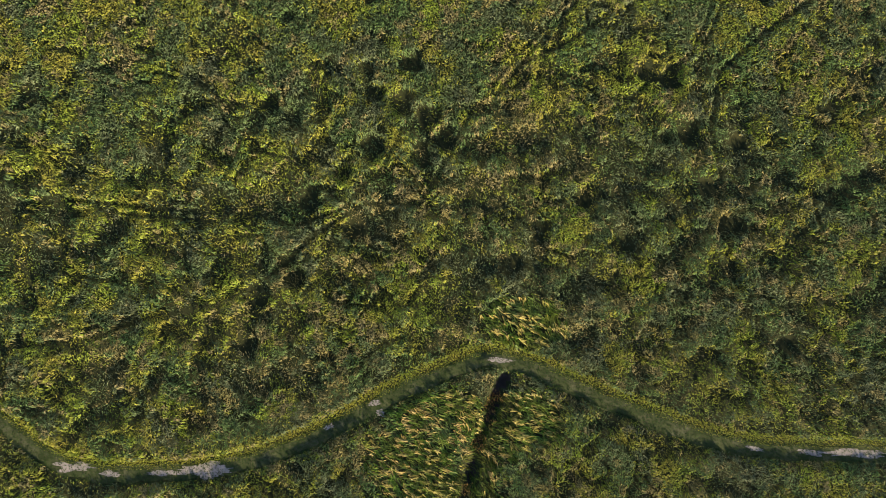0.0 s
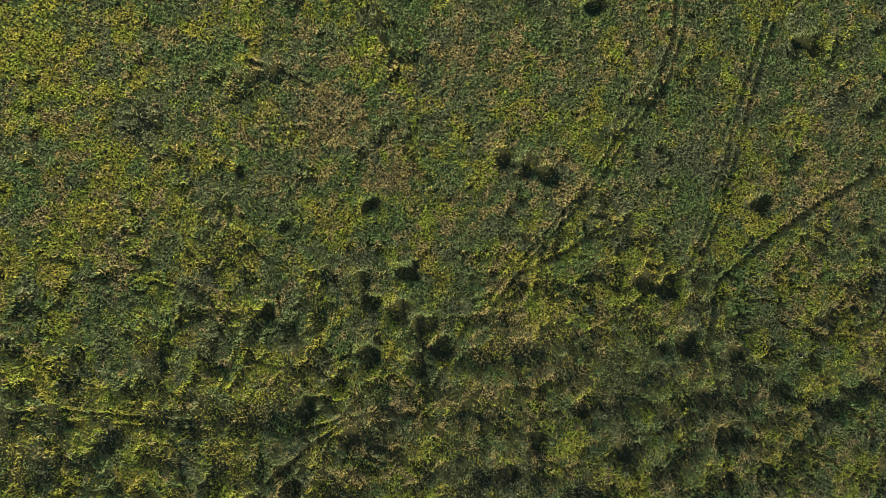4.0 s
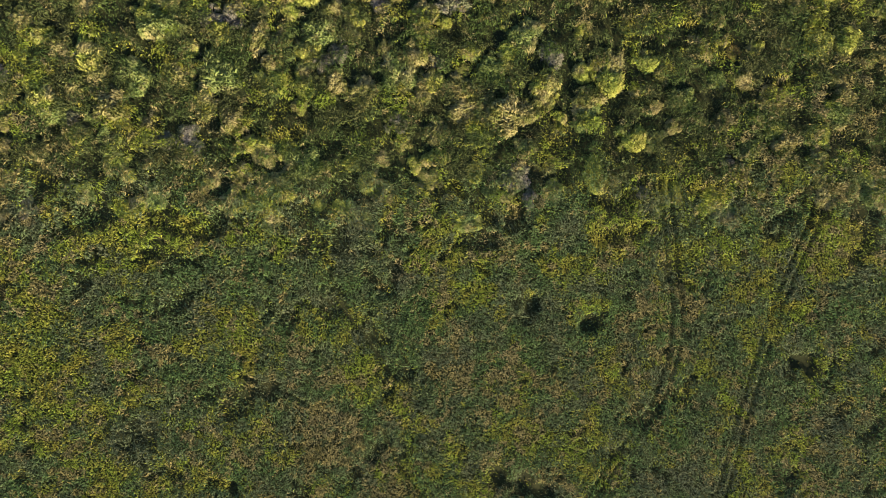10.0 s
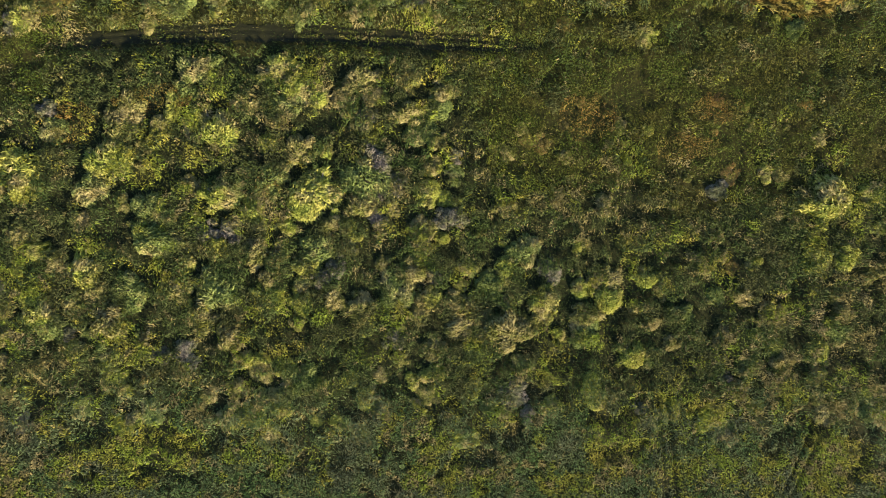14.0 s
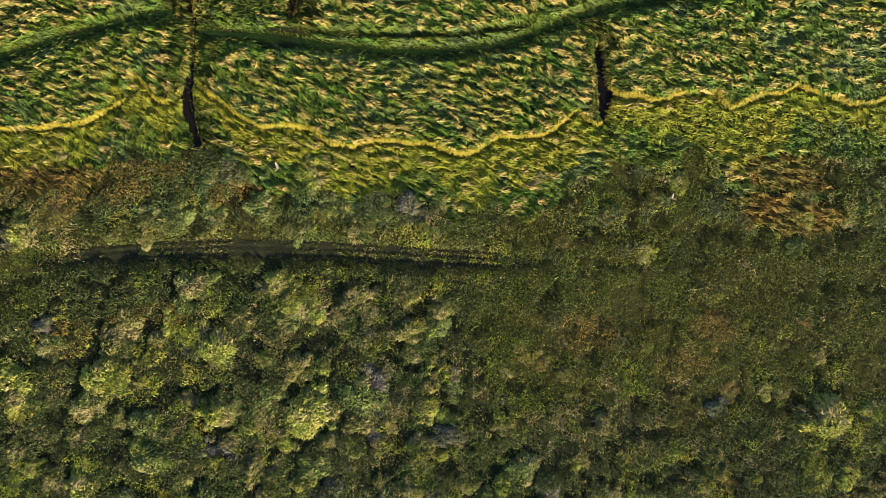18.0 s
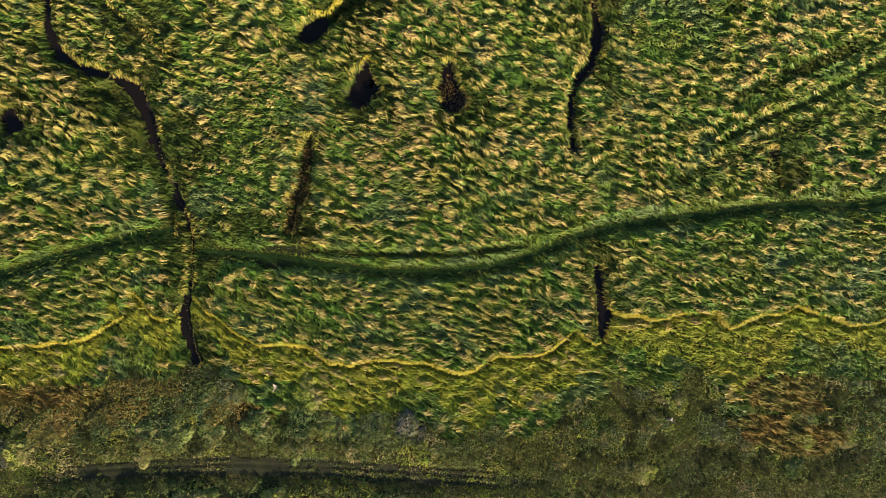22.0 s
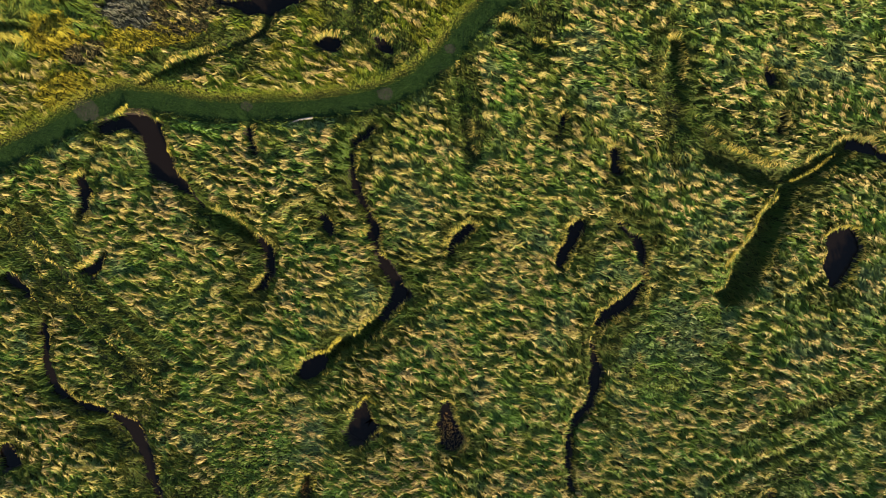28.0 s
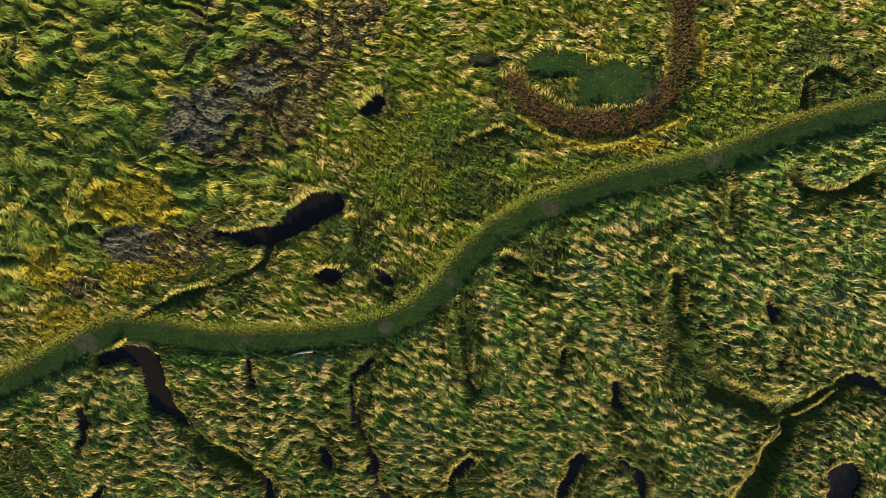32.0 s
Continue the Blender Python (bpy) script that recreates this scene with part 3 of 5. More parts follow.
scarp([(-37.1, 131.9), (-35.0, 131.5), (-33.7, 129.9), (-32.3, 128.3), (-31.0, 128.1), (-29.7, 129.3)])
scarp([(-27.6, 130.7), (-25.9, 128.4), (-23.3, 126.5), (-20.7, 125.1), (-17.5, 125.4), (-14.6, 125.1), (-12.3, 123.4), (-9.7, 123.0), (-7.2, 123.7), (-4.6, 123.8), (-0.7, 122.8), (1.9, 122.1), (4.5, 122.3), (7.0, 124.4), (10.2, 124.3), (13.4, 125.3), (16.0, 127.0), (17.4, 125.9), (18.3, 125.2), (19.0, 125.9)])
scarp([(19.5, 129.6), (21.8, 128.9), (25.6, 128.6), (28.8, 129.4), (31.9, 129.4), (33.5, 127.7), (35.9, 128.9), (39.1, 129.7), (41.1, 130.4), (43.0, 129.5), (46.2, 128.9), (47.0, 128.1), (49.4, 128.5), (51.2, 129.2), (55.2, 129.7)])
# -- plan: bare soil --
bare_patch(-42.9, -25.4, 2.08, 0.65, 3)
bare_patch(-38.8, -26.2, 0.97, 0.39, 0)
bare_patch(-32.4, -26.1, 2.34, 0.26, 0)
bare_patch(-27.4, -25.7, 2.72, 0.84, -6)
bare_patch(-13.3, -20.7, 0.58, 0.32, -25)
bare_patch(-8.0, -17.9, 0.71, 0.39, 0)
bare_patch(-7.2, -19.1, 0.45, 0.39, 0)
bare_patch(6.6, -12.9, 1.5, 0.28, 8)
bare_patch(43.0, -23.7, 1.69, 0.32, 2)
bare_patch(47.9, -23.8, 3.24, 0.45, 0)
bare_patch(36.4, -23.3, 1.04, 0.26, 12)
crossing(-40.9, 190.1, 1.43)
crossing(-22.7, 190.9, 0.71)
crossing(-6.9, 192.6, 0.91)
crossing(11.6, 206.6, 1.10)
crossing(29.9, 212.7, 1.17)
crossing(0.4, 197.9, 0.65)
# -- plan: shrubs --
shrubs([(-28.0, 106.7, 1.62, 1), (-26.0, 107.1, 1.30, 1), (-28.9, 104.5, 1.43, 1), (-18.5, 106.5, 1.95, 0), (-16.6, 105.2, 1.62, 0), (-14.3, 103.9, 1.82, 0), (-22.4, 103.2, 1.43, 2), (-8.8, 105.3, 1.82, 2), (-7.1, 104.0, 1.17, 2), (-3.6, 106.0, 1.43, 2), (-35.1, 102.1, 1.82, 2), (-10.1, 102.0, 1.04, 2), (-3.6, 101.4, 1.82, 2), (1.0, 104.7, 1.62, 2), (-25.9, 99.6, 2.59, 0), (-28.2, 100.6, 1.30, 0), (-31.8, 99.9, 1.30, 2), (-48.3, 95.2, 2.27, 0), (-47.3, 93.3, 1.95, 0), (-38.3, 96.3, 2.08, 0)])
shrubs([(-37.0, 96.3, 1.43, 0), (-34.0, 95.6, 0.91, 2), (-19.1, 93.8, 1.95, 1), (-25.2, 91.8, 2.08, 0), (-23.6, 92.8, 1.62, 1), (-13.9, 92.2, 2.59, 0), (-15.8, 90.6, 1.62, 0), (-8.0, 93.9, 2.27, 1), (-8.7, 91.0, 1.62, 2), (-4.8, 93.6, 1.04, 3), (-0.9, 95.9, 1.30, 2), (-39.9, 92.7, 1.62, 1), (-36.3, 91.4, 1.17, 2), (-33.3, 90.8, 1.43, 1), (-28.8, 93.7, 0.97, 2), (-27.8, 93.1, 1.04, 2), (-20.6, 85.7, 1.62, 2), (-18.4, 85.4, 1.30, 2), (-15.1, 84.1, 1.62, 0), (-10.6, 86.4, 1.17, 2)])
shrubs([(-6.0, 84.2, 0.97, 2), (-13.8, 86.1, 1.62, 1), (-40.4, 83.6, 1.95, 0), (-43.7, 84.2, 1.62, 2), (-32.0, 86.9, 1.95, 1), (-25.5, 81.1, 2.59, 1), (-46.2, 78.3, 2.27, 0), (-41.7, 79.7, 1.62, 2), (-37.8, 77.8, 1.95, 2), (-35.2, 81.0, 1.95, 1), (-30.0, 81.1, 1.95, 2), (-11.8, 80.6, 1.62, 2), (-8.6, 79.3, 1.95, 2), (-2.1, 79.0, 1.43, 2), (-4.7, 81.3, 1.82, 1), (10.2, 85.9, 1.62, 1), (19.6, 90.9, 1.30, 2), (7.6, 91.1, 1.17, 2), (6.5, 97.9, 0.65, 2), (16.7, 82.1, 1.30, 0)])
shrubs([(19.6, 82.8, 1.43, 2), (32.3, 88.1, 0.78, 2), (44.6, 91.7, 2.27, 0), (32.5, 93.3, 1.17, 3), (27.4, 91.9, 1.04, 2), (30.3, 84.8, 1.43, 2), (47.2, 85.6, 1.82, 0), (44.0, 84.9, 1.43, 0), (8.3, 76.8, 2.08, 2), (10.3, 77.5, 1.62, 2), (3.1, 77.4, 1.62, 2), (1.8, 80.0, 1.30, 2), (34.9, 80.9, 1.43, 2), (38.8, 79.0, 1.43, 2), (33.0, 76.4, 1.30, 2), (28.4, 78.9, 1.30, 1), (50.4, 92.8, 1.30, 0), (-6.1, 92.6, 0.91, 3), (-6.7, 89.7, 0.91, 3), (-28.5, 99.6, 0.65, 3)])
shrubs([(-33.3, 114.4, 1.30, 2), (-30.0, 114.4, 1.82, 1), (-14.5, 118.7, 1.62, 0), (-12.9, 117.1, 1.17, 2), (-12.9, 115.5, 1.17, 0), (-10.0, 115.5, 1.30, 1), (-6.7, 115.6, 1.30, 1), (-8.0, 113.9, 0.91, 2), (-2.8, 115.6, 1.62, 3), (-1.5, 113.4, 1.04, 0), (-48.1, 112.9, 1.95, 0), (-49.1, 111.9, 1.04, 3), (-15.1, 113.9, 0.91, 2), (-9.9, 113.3, 0.91, 2), (-25.5, 114.8, 1.62, 1), (-20.3, 115.8, 1.62, 1), (24.0, 111.3, 1.17, 0), (25.0, 117.2, 1.04, 2), (-44.0, 114.9, 1.69, 4), (-46.2, 114.2, 1.17, 4)])
# -- plan: patches of their own kind --
zone("brown", -20.5, 218.6, 7.1, 6.5, 30)
zone("brown", -15.2, 225.2, 3.9, 3.9, 0)
zone("brown", -10.7, 227.8, 2.9, 3.6, 30)
zone("brown", -29.0, 225.8, 1.4, 3.9, -20)
zone("brown", -30.5, 201.6, 5.2, 2.3, 0)
zone("brown", -41.5, 196.6, 2.6, 1.3, 20)
zone("damp_shade", -30.5, 199.0, 5.5, 1.3, 10)
zone("damp_shade", 2.0, 207.6, 2.6, 2.9, 0)
zone("brown", -24.2, 213.4, 5.8, 2.9, 0)
zone("grey", -28.5, 215.9, 4.0, 3.2, 30)
zone("grey", -22.1, 220.2, 2.3, 1.8, 30)
zone("yellow", -36.0, 205.7, 5.5, 3.2, 0)
zone("yellow", -44.5, 198.1, 3.6, 2.9, 0)
zone("yellow", -43.0, 192.3, 3.9, 2.6, 0)
zone("yellow", -34.2, 198.7, 6.5, 1.4, 10)
# four strips of gold put sunlight into the colour of the trench banks
zone("yellow", 16.9, 214.0, 7.5, 0.8, 0)
zone("yellow", 9.1, 216.6, 2.6, 0.9, -35)
zone("yellow", 24.6, 216.3, 2.6, 0.9, 15)
zone("yellow", 28.2, 224.6, 0.8, 3.9, 0)
zone("grey", -36.7, 201.6, 3.0, 2.1, 0)
zone("lawn", 18.7, 220.8, 4.9, 2.9, 0)
wet_lawn(18.7, 220.8, 5.6, 3.4)
zone("lawn", 11.6, 222.9, 3.9, 1.9, 0)
wet_lawn(11.6, 222.9, 4.5, 2.2)
zone("lawn", 3.5, 223.4, 1.7, 1.0, 0)
wet_lawn(3.5, 223.4, 1.9, 1.1)
zone("straw", 12.8, 225.2, 2.7, 2.1, 0)
zone("straw", 9.2, 212.9, 1.2, 2.1, 0)
zone("straw", -22.7, 205.4, 3.9, 1.4, 15)
zone("straw", -12.9, 211.1, 2.3, 2.9, 0)
zone("straw", -10.5, 219.2, 1.4, 2.5, 0)
zone("straw", -24.1, 196.0, 4.2, 2.9, 0)
zone("straw", -48.1, 216.0, 2.9, 3.2, 0)
zone("tussock", 9.5, -8.8, 4.5, 3.1, 0)
zone("tussock", 0.4, -24.8, 7.8, 8.4, 0)
zone("tussock", 9.5, -19.6, 4.2, 4.2, 0)
zone("rust", 17.2, 101.6, 3.2, 2.9, 0)
zone("rust", 28.6, 98.1, 3.9, 1.6, 0)
zone("rust", 32.1, 102.7, 3.2, 1.6, 0)
zone("rust", -42.8, 100.4, 3.2, 2.6, 0)
zone("rust", -32.8, 103.1, 4.5, 1.6, 0)
zone("rust", -19.1, 93.2, 1.6, 1.3, 0)
zone("tussock", 40.2, 115.7, 6.2, 2.2, -8)
zone("rust", 40.2, 115.7, 6.2, 2.2, -8)
zone("tussock", 39.5, 119.5, 5.5, 1.2, -8)
zone("rust", 39.5, 119.5, 5.5, 1.2, -8)
zone("rust", -43.6, 115.2, 2.6, 1.6, 0)
zone("rust", -43.0, 117.8, 11.0, 2.7, 0)
zone("rust", -22.9, 117.0, 3.9, 1.6, 0)
zone("lawn", -18.6, 135.1, 2.6, 1.4, 0)
zone("rust", -45.5, 117.9, 7.1, 2.6, 0)
zone("rust", -33.8, 120.0, 5.2, 1.2, 0)
zone("rust", 40.4, 120.8, 6.5, 1.6, 0)
zone("green", -2.3, 211.3, 9.7, 7.1, 0)
zone("green", 13.1, 211.0, 7.1, 1.8, 15)
zone("green", 31.6, 217.9, 5.2, 3.2, 0)
zone("green", -24.2, 141.6, 5.2, 6.8, -15)
zone("green", -32.8, 155.0, 3.9, 2.6, 0)
zone("green", 33.4, 125.1, 16.9, 2.6, 0)
zone("green", 47.0, 121.5, 5.2, 3.9, 0)
zone("damp_shade", -34.1, 156.2, 2.6, 6.5, -20)
zone("damp_shade", -28.7, 147.2, 3.9, 4.5, 0)
zone("damp_shade", -21.5, 139.0, 5.8, 1.4, 0)
zone("damp_shade", 35.7, 148.4, 9.7, 1.0, 25)
zone("damp_shade", 41.4, 157.5, 9.7, 0.9, 25)
zone("damp_shade", -11.1, 202.1, 4.5, 3.2, 0)
zone("damp_shade", -5.8, 197.7, 2.6, 1.7, 0)
zone("damp_shade", 8.3, 199.4, 2.9, 1.3, 0)
zone("damp_shade", 11.7, 202.7, 1.7, 3.2, -20)
zone("damp_shade", 2.7, 190.2, 1.4, 5.8, 0)
zone("damp_shade", 25.8, 190.8, 1.3, 7.1, 8)
zone("damp_shade", 34.8, 189.7, 1.4, 3.9, 0)
zone("damp_shade", 40.4, 223.9, 3.2, 3.9, 0)
zone("damp_shade", -25.2, 198.6, 5.8, 1.0, 10)
zone("damp_shade", 4.2, 208.9, 3.2, 1.7, 0)
zone("damp_shade", 24.8, 204.9, 3.9, 0.9, 20)
zone("lane", -46.6, 173.6, 7.1, 1.6, -48)
zone("lane", -39.3, 165.4, 7.1, 1.2, -48)
zone("lane", -37.3, 159.6, 4.5, 2.6, -30)
zone("green", 26.5, 164.1, 7.1, 5.8, 0)
zone("green", -22.9, 152.0, 5.8, 4.5, 0)
fringe([(8.5, 216.4), (12.1, 214.7), (16.3, 213.8), (20.1, 214.4), (23.6, 215.9), (25.8, 216.8)])
fringe([(6.2, 218.9), (7.5, 217.0), (8.8, 216.2)])
fringe([(28.0, 221.7), (28.6, 224.3), (28.0, 227.5)])
fringe([(-37.5, 189.9), (-36.2, 190.8)])
fringe([(-33.3, 188.5), (-32.0, 187.1), (-31.3, 184.3)])
fringe([(43.0, 177.6), (44.9, 178.9), (48.0, 178.4)])
fringe([(32.4, 174.0), (35.2, 178.6), (38.0, 182.9)])
fringe([(32.7, 187.7), (35.8, 186.6), (38.7, 186.8)])
fringe([(39.7, 183.7), (42.9, 185.7), (45.1, 187.2)])
fringe([(-15.4, 163.5), (-12.8, 163.2), (-11.6, 164.8)])
fringe([(-9.8, 155.8), (-8.7, 158.1), (-6.9, 157.2)])
wood_at.append(('stump', -18.3, 120.2))
wood_at.append(('stump', 26.6, 117.1))
wood_at.append(('log', -16.3, 189.4))


# ---- fields over the plan ----
def lattice(x, y, size, seed):
    """Smooth noise from 0 to 1 with lumps of that size, turned by an angle of its own."""
    table = np.random.RandomState(seed).rand(256, 256)
    c, s = math.cos(seed * 1.7), math.sin(seed * 1.7)
    u, v = (c * x - s * y) / size + 1000.0, (s * x + c * y) / size + 1000.0
    i, j = np.floor(u).astype(int), np.floor(v).astype(int)
    a, b = u - i, v - j
    a, b = a * a * (3 - 2 * a), b * b * (3 - 2 * b)
    i, j, k, l = i % 256, j % 256, (i + 1) % 256, (j + 1) % 256
    return (table[i, j] * (1 - a) + table[k, j] * a) * (1 - b) + (table[i, l] * (1 - a) + table[k, l] * a) * b


def fractal(x, y, size, seed):
    return (lattice(x, y, size, seed) * 4 + lattice(x, y, size / 2.1, seed + 1) * 2.4 + lattice(x, y, size / 4.3, seed + 2) * 1.3) / 7.7


def domes(x, y, size, seed, low=0.3):
    """Rounded clumps, one to a jittered cell: the height from 0 to 1, and a number of each clump's own."""
    tab = np.random.RandomState(seed).rand(4, 256, 256)
    u, v = x / size + 1000.0, y / size + 1000.0
    i, j = np.floor(u).astype(int), np.floor(v).astype(int)
    best, own = np.zeros_like(u), np.zeros_like(u)
    for di in (-1, 0, 1):
        for dj in (-1, 0, 1):
            a, b = (i + di) % 256, (j + dj) % 256
            cx, cy = i + di + tab[0, a, b], j + dj + tab[1, a, b]
            rad = 0.55 + 0.45 * tab[2, a, b]
            h = (low + (1 - low) * tab[3, a, b]) * np.clip(1 - ((u - cx) ** 2 + (v - cy) ** 2) / rad ** 2, 0, 1) ** 0.6
            own = np.where(h > best, tab[2, a, b], own)
            best = np.maximum(best, h)
    return best, own


def ease(v, a, b):
    t = np.clip((v - a) / (b - a), 0, 1)
    return t * t * (3 - 2 * t)


def at(field, x, y):
    u, v = np.clip((x - X0) / STEP, 0, NX - 1.001), np.clip((y - Y0) / STEP, 0, NY - 1.001)
    i, j = u.astype(int), v.astype(int)
    a, b = u - i, v - j
    return (field[j, i] * (1 - a) + field[j, i + 1] * a) * (1 - b) + (field[j + 1, i] * (1 - a) + field[j + 1, i + 1] * a) * b


def inside(kind, x, y):
    """True within the ragged patches of that kind."""
    out = np.zeros(len(x), bool)
    rag = 1.1 * (fractal(x, y, 3.0, 91) - 0.5) + 0.9 * (fractal(x, y, 0.8, 94) - 0.5)
    for zx, zy, a, b, g in zones[kind]:
        u, v = (x - zx) * math.cos(g) + (y - zy) * math.sin(g), (y - zy) * math.cos(g) - (x - zx) * math.sin(g)
        out |= (u / a) ** 2 + (v / b) ** 2 < 1 + 1.2 * rag
    return out


scarp_points.sort()
scarp_x, scarp_y = np.array([p[0] for p in scarp_points]), np.array([p[1] for p in scarp_points])


def above_scarp(x, y):
    return y + 0.9 * (lattice(x, y, 2.1, 66) - 0.5) - np.interp(x + 0.7 * (lattice(x, y, 2.3, 65) - 0.5), scarp_x, scarp_y)


edge = at(edge, gx + 0.7 * (lattice(gx, gy, 2.3, 65) - 0.5), gy + 0.9 * (lattice(gx, gy, 2.1, 66) - 0.5))
wobble = 0.55 * (lattice(gx, gy, 0.9, 3) - 0.5) + 0.75 * (lattice(gx, gy, 2.6, 4) - 0.5)
narrow = 0.24 * ease(lattice(gx, gy, 5.0, 15), 0.62, 0.85)
chan = np.where(wet_edge < chan + 0.01, chan - 0.12 + narrow, chan)
wet_edge = wet_edge - 0.12 + narrow
chan, wet_edge = np.maximum(chan + wobble, -way + 0.3), np.maximum(wet_edge + wobble, -way + 0.3)
ruts = ruts + 0.18 * ease(fractal(gx, gy, 7.0, 13), 0.46, 0.66) * (mud > 0.5)
holes = holes + 1.2 * (lattice(gx, gy, 1.1, 14) - 0.5)
height = 0.40 * ease(above_scarp(gx, gy), -0.25, 0.25) - 0.40 + 0.14 * (fractal(gx, gy, 9.0, 11) - 0.5)
height -= chan_depth * np.where(wet_edge < chan + 0.01, ease(-chan, -0.12, 0.35), 1.1 * ease(-chan, -0.5, 0.8))
height -= 0.22 * ease(edge, 0.9, 0.2) * (above_scarp(gx, gy) < 0)
height -= 0.07 * ease(-ruts, -0.15, 0.10) + 0.35 * ease(-holes, -0.2, 0.3)


def outer(a, b, step, far):
    inner = list(np.arange(a, b + step / 2, step))
    return [a - far, a - far / 3, a - far / 10, a - far / 40] + inner + [b + far / 40, b + far / 10, b + far / 3, b + far]


def mesh_of(name, verts, faces, sizes, materials, smooth=False, index=None):
    """A mesh from flat arrays: corners, and how many of them each face takes."""
    me = bpy.data.meshes.new(name)
    me.vertices.add(len(verts))
    me.vertices.foreach_set("co", np.ascontiguousarray(verts, dtype=np.float32).ravel())
    me.loops.add(len(faces))
    me.loops.foreach_set("vertex_index", np.ascontiguousarray(faces, dtype=np.int32))
    me.polygons.add(len(sizes))
    starts = np.concatenate(([0], np.cumsum(sizes)[:-1])).astype(np.int32)
    me.polygons.foreach_set("loop_start", starts)
    for m in materials:
        me.materials.append(m)
    if index is not None:
        me.polygons.foreach_set("material_index", np.ascontiguousarray(index, dtype=np.int32))
    if smooth:
        me.polygons.foreach_set("use_smooth", np.ones(len(sizes), dtype=bool))
    me.update(calc_edges=True)
    me.validate()
    return me


def sheet(xs, ys, z):
    w, h = len(xs), len(ys)
    a, b = np.meshgrid(xs, ys)
    verts = np.stack([a, b, z(a, b)], -1).reshape(-1, 3)
    k = (np.arange(h - 1)[:, None] * w + np.arange(w - 1)[None, :]).ravel()
    return verts, np.stack([k, k + 1, k + 1 + w, k + w], -1).ravel(), np.full(len(k), 4)


def turfness(x, y):
    wob = 12 * (fractal(x, y, 16.0, 41) - 0.5)
    bare = np.maximum(ease(y + wob, 85, 99) * ease(x + 1.4 * wob, 0, 14), ease(-x + wob, 36, 46) * ease(y + wob, 96, 104))
    bare = np.maximum(bare, 0.65 * ease(y + wob, 105, 112))
    return bare * (1 - 0.35 * ease(fractal(x, y, 6.0, 59), 0.55, 0.66))


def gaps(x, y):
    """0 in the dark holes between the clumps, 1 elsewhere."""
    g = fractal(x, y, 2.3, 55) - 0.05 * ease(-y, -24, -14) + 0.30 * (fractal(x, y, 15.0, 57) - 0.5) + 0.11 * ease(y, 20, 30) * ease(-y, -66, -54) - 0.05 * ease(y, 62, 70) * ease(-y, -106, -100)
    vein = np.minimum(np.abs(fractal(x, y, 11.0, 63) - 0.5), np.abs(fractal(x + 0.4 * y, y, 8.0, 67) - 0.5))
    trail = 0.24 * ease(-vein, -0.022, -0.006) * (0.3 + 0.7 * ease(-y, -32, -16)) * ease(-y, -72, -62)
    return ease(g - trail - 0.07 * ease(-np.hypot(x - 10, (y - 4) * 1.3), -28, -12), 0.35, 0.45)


# ---- ground: one sheet out to the horizon ----
xs = np.array(outer(-63.0, 63.0, 0.4, 2400))
ys = np.array([-2440, -840, -280, -100] + list(np.arange(-39.5, 104, 0.8)) + list(np.arange(104, 239.5, 0.42)) + [300, 480, 1040, 2640])
verts, faces, sizes = sheet(xs, ys, lambda a, b: np.where((np.abs(a) > 62.9) | (b < -40) | (b > 240), -0.2, at(height, a, b)))
cx, cy = verts[faces.reshape(-1, 4), 0].mean(1), verts[faces.reshape(-1, 4), 1].mean(1)
wetness = at(wet_edge, np.clip(cx, -63, 63), np.clip(cy, -39, 239))
bed = at(muddy + wobble, np.clip(cx, -63, 63), np.clip(cy, -39, 239))
slot = np.where(((wetness < -0.05) | (bed < -0.15)) & (np.abs(cx) < 63), 1, 0)
slot = np.where((slot == 0) & (np.abs(cx) < 60) & (cy > 70) & (cy < 130) & (turfness(cx, cy) > 0.4) & (above_scarp(cx, cy) < -1), 3, slot)
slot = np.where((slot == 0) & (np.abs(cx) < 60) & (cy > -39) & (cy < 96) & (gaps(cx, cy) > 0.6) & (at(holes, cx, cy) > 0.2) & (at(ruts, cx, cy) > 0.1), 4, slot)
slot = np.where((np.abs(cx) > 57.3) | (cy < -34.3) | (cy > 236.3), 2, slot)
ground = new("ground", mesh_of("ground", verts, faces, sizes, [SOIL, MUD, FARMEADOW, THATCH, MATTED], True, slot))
tagged(ground, "flat marsh ground of dark soil and matted grass", "ground", kind="structure")


def smooth_line(line, step=0.8):
    """The line of (x, y, half width) with rounded bends and even steps."""
    p = np.array(line)
    s = np.concatenate(([0], np.cumsum(np.hypot(*np.diff(p[:, :2], axis=0).T))))
    t = np.linspace(0, s[-1], max(4, int(s[-1] / step)))
    q = np.stack([np.interp(t, s, p[:, i]) for i in range(p.shape[1])], -1)
    for _ in range(2):
        q[1:-1] = (q[:-2] + 2 * q[1:-1] + q[2:]) / 4
    return q


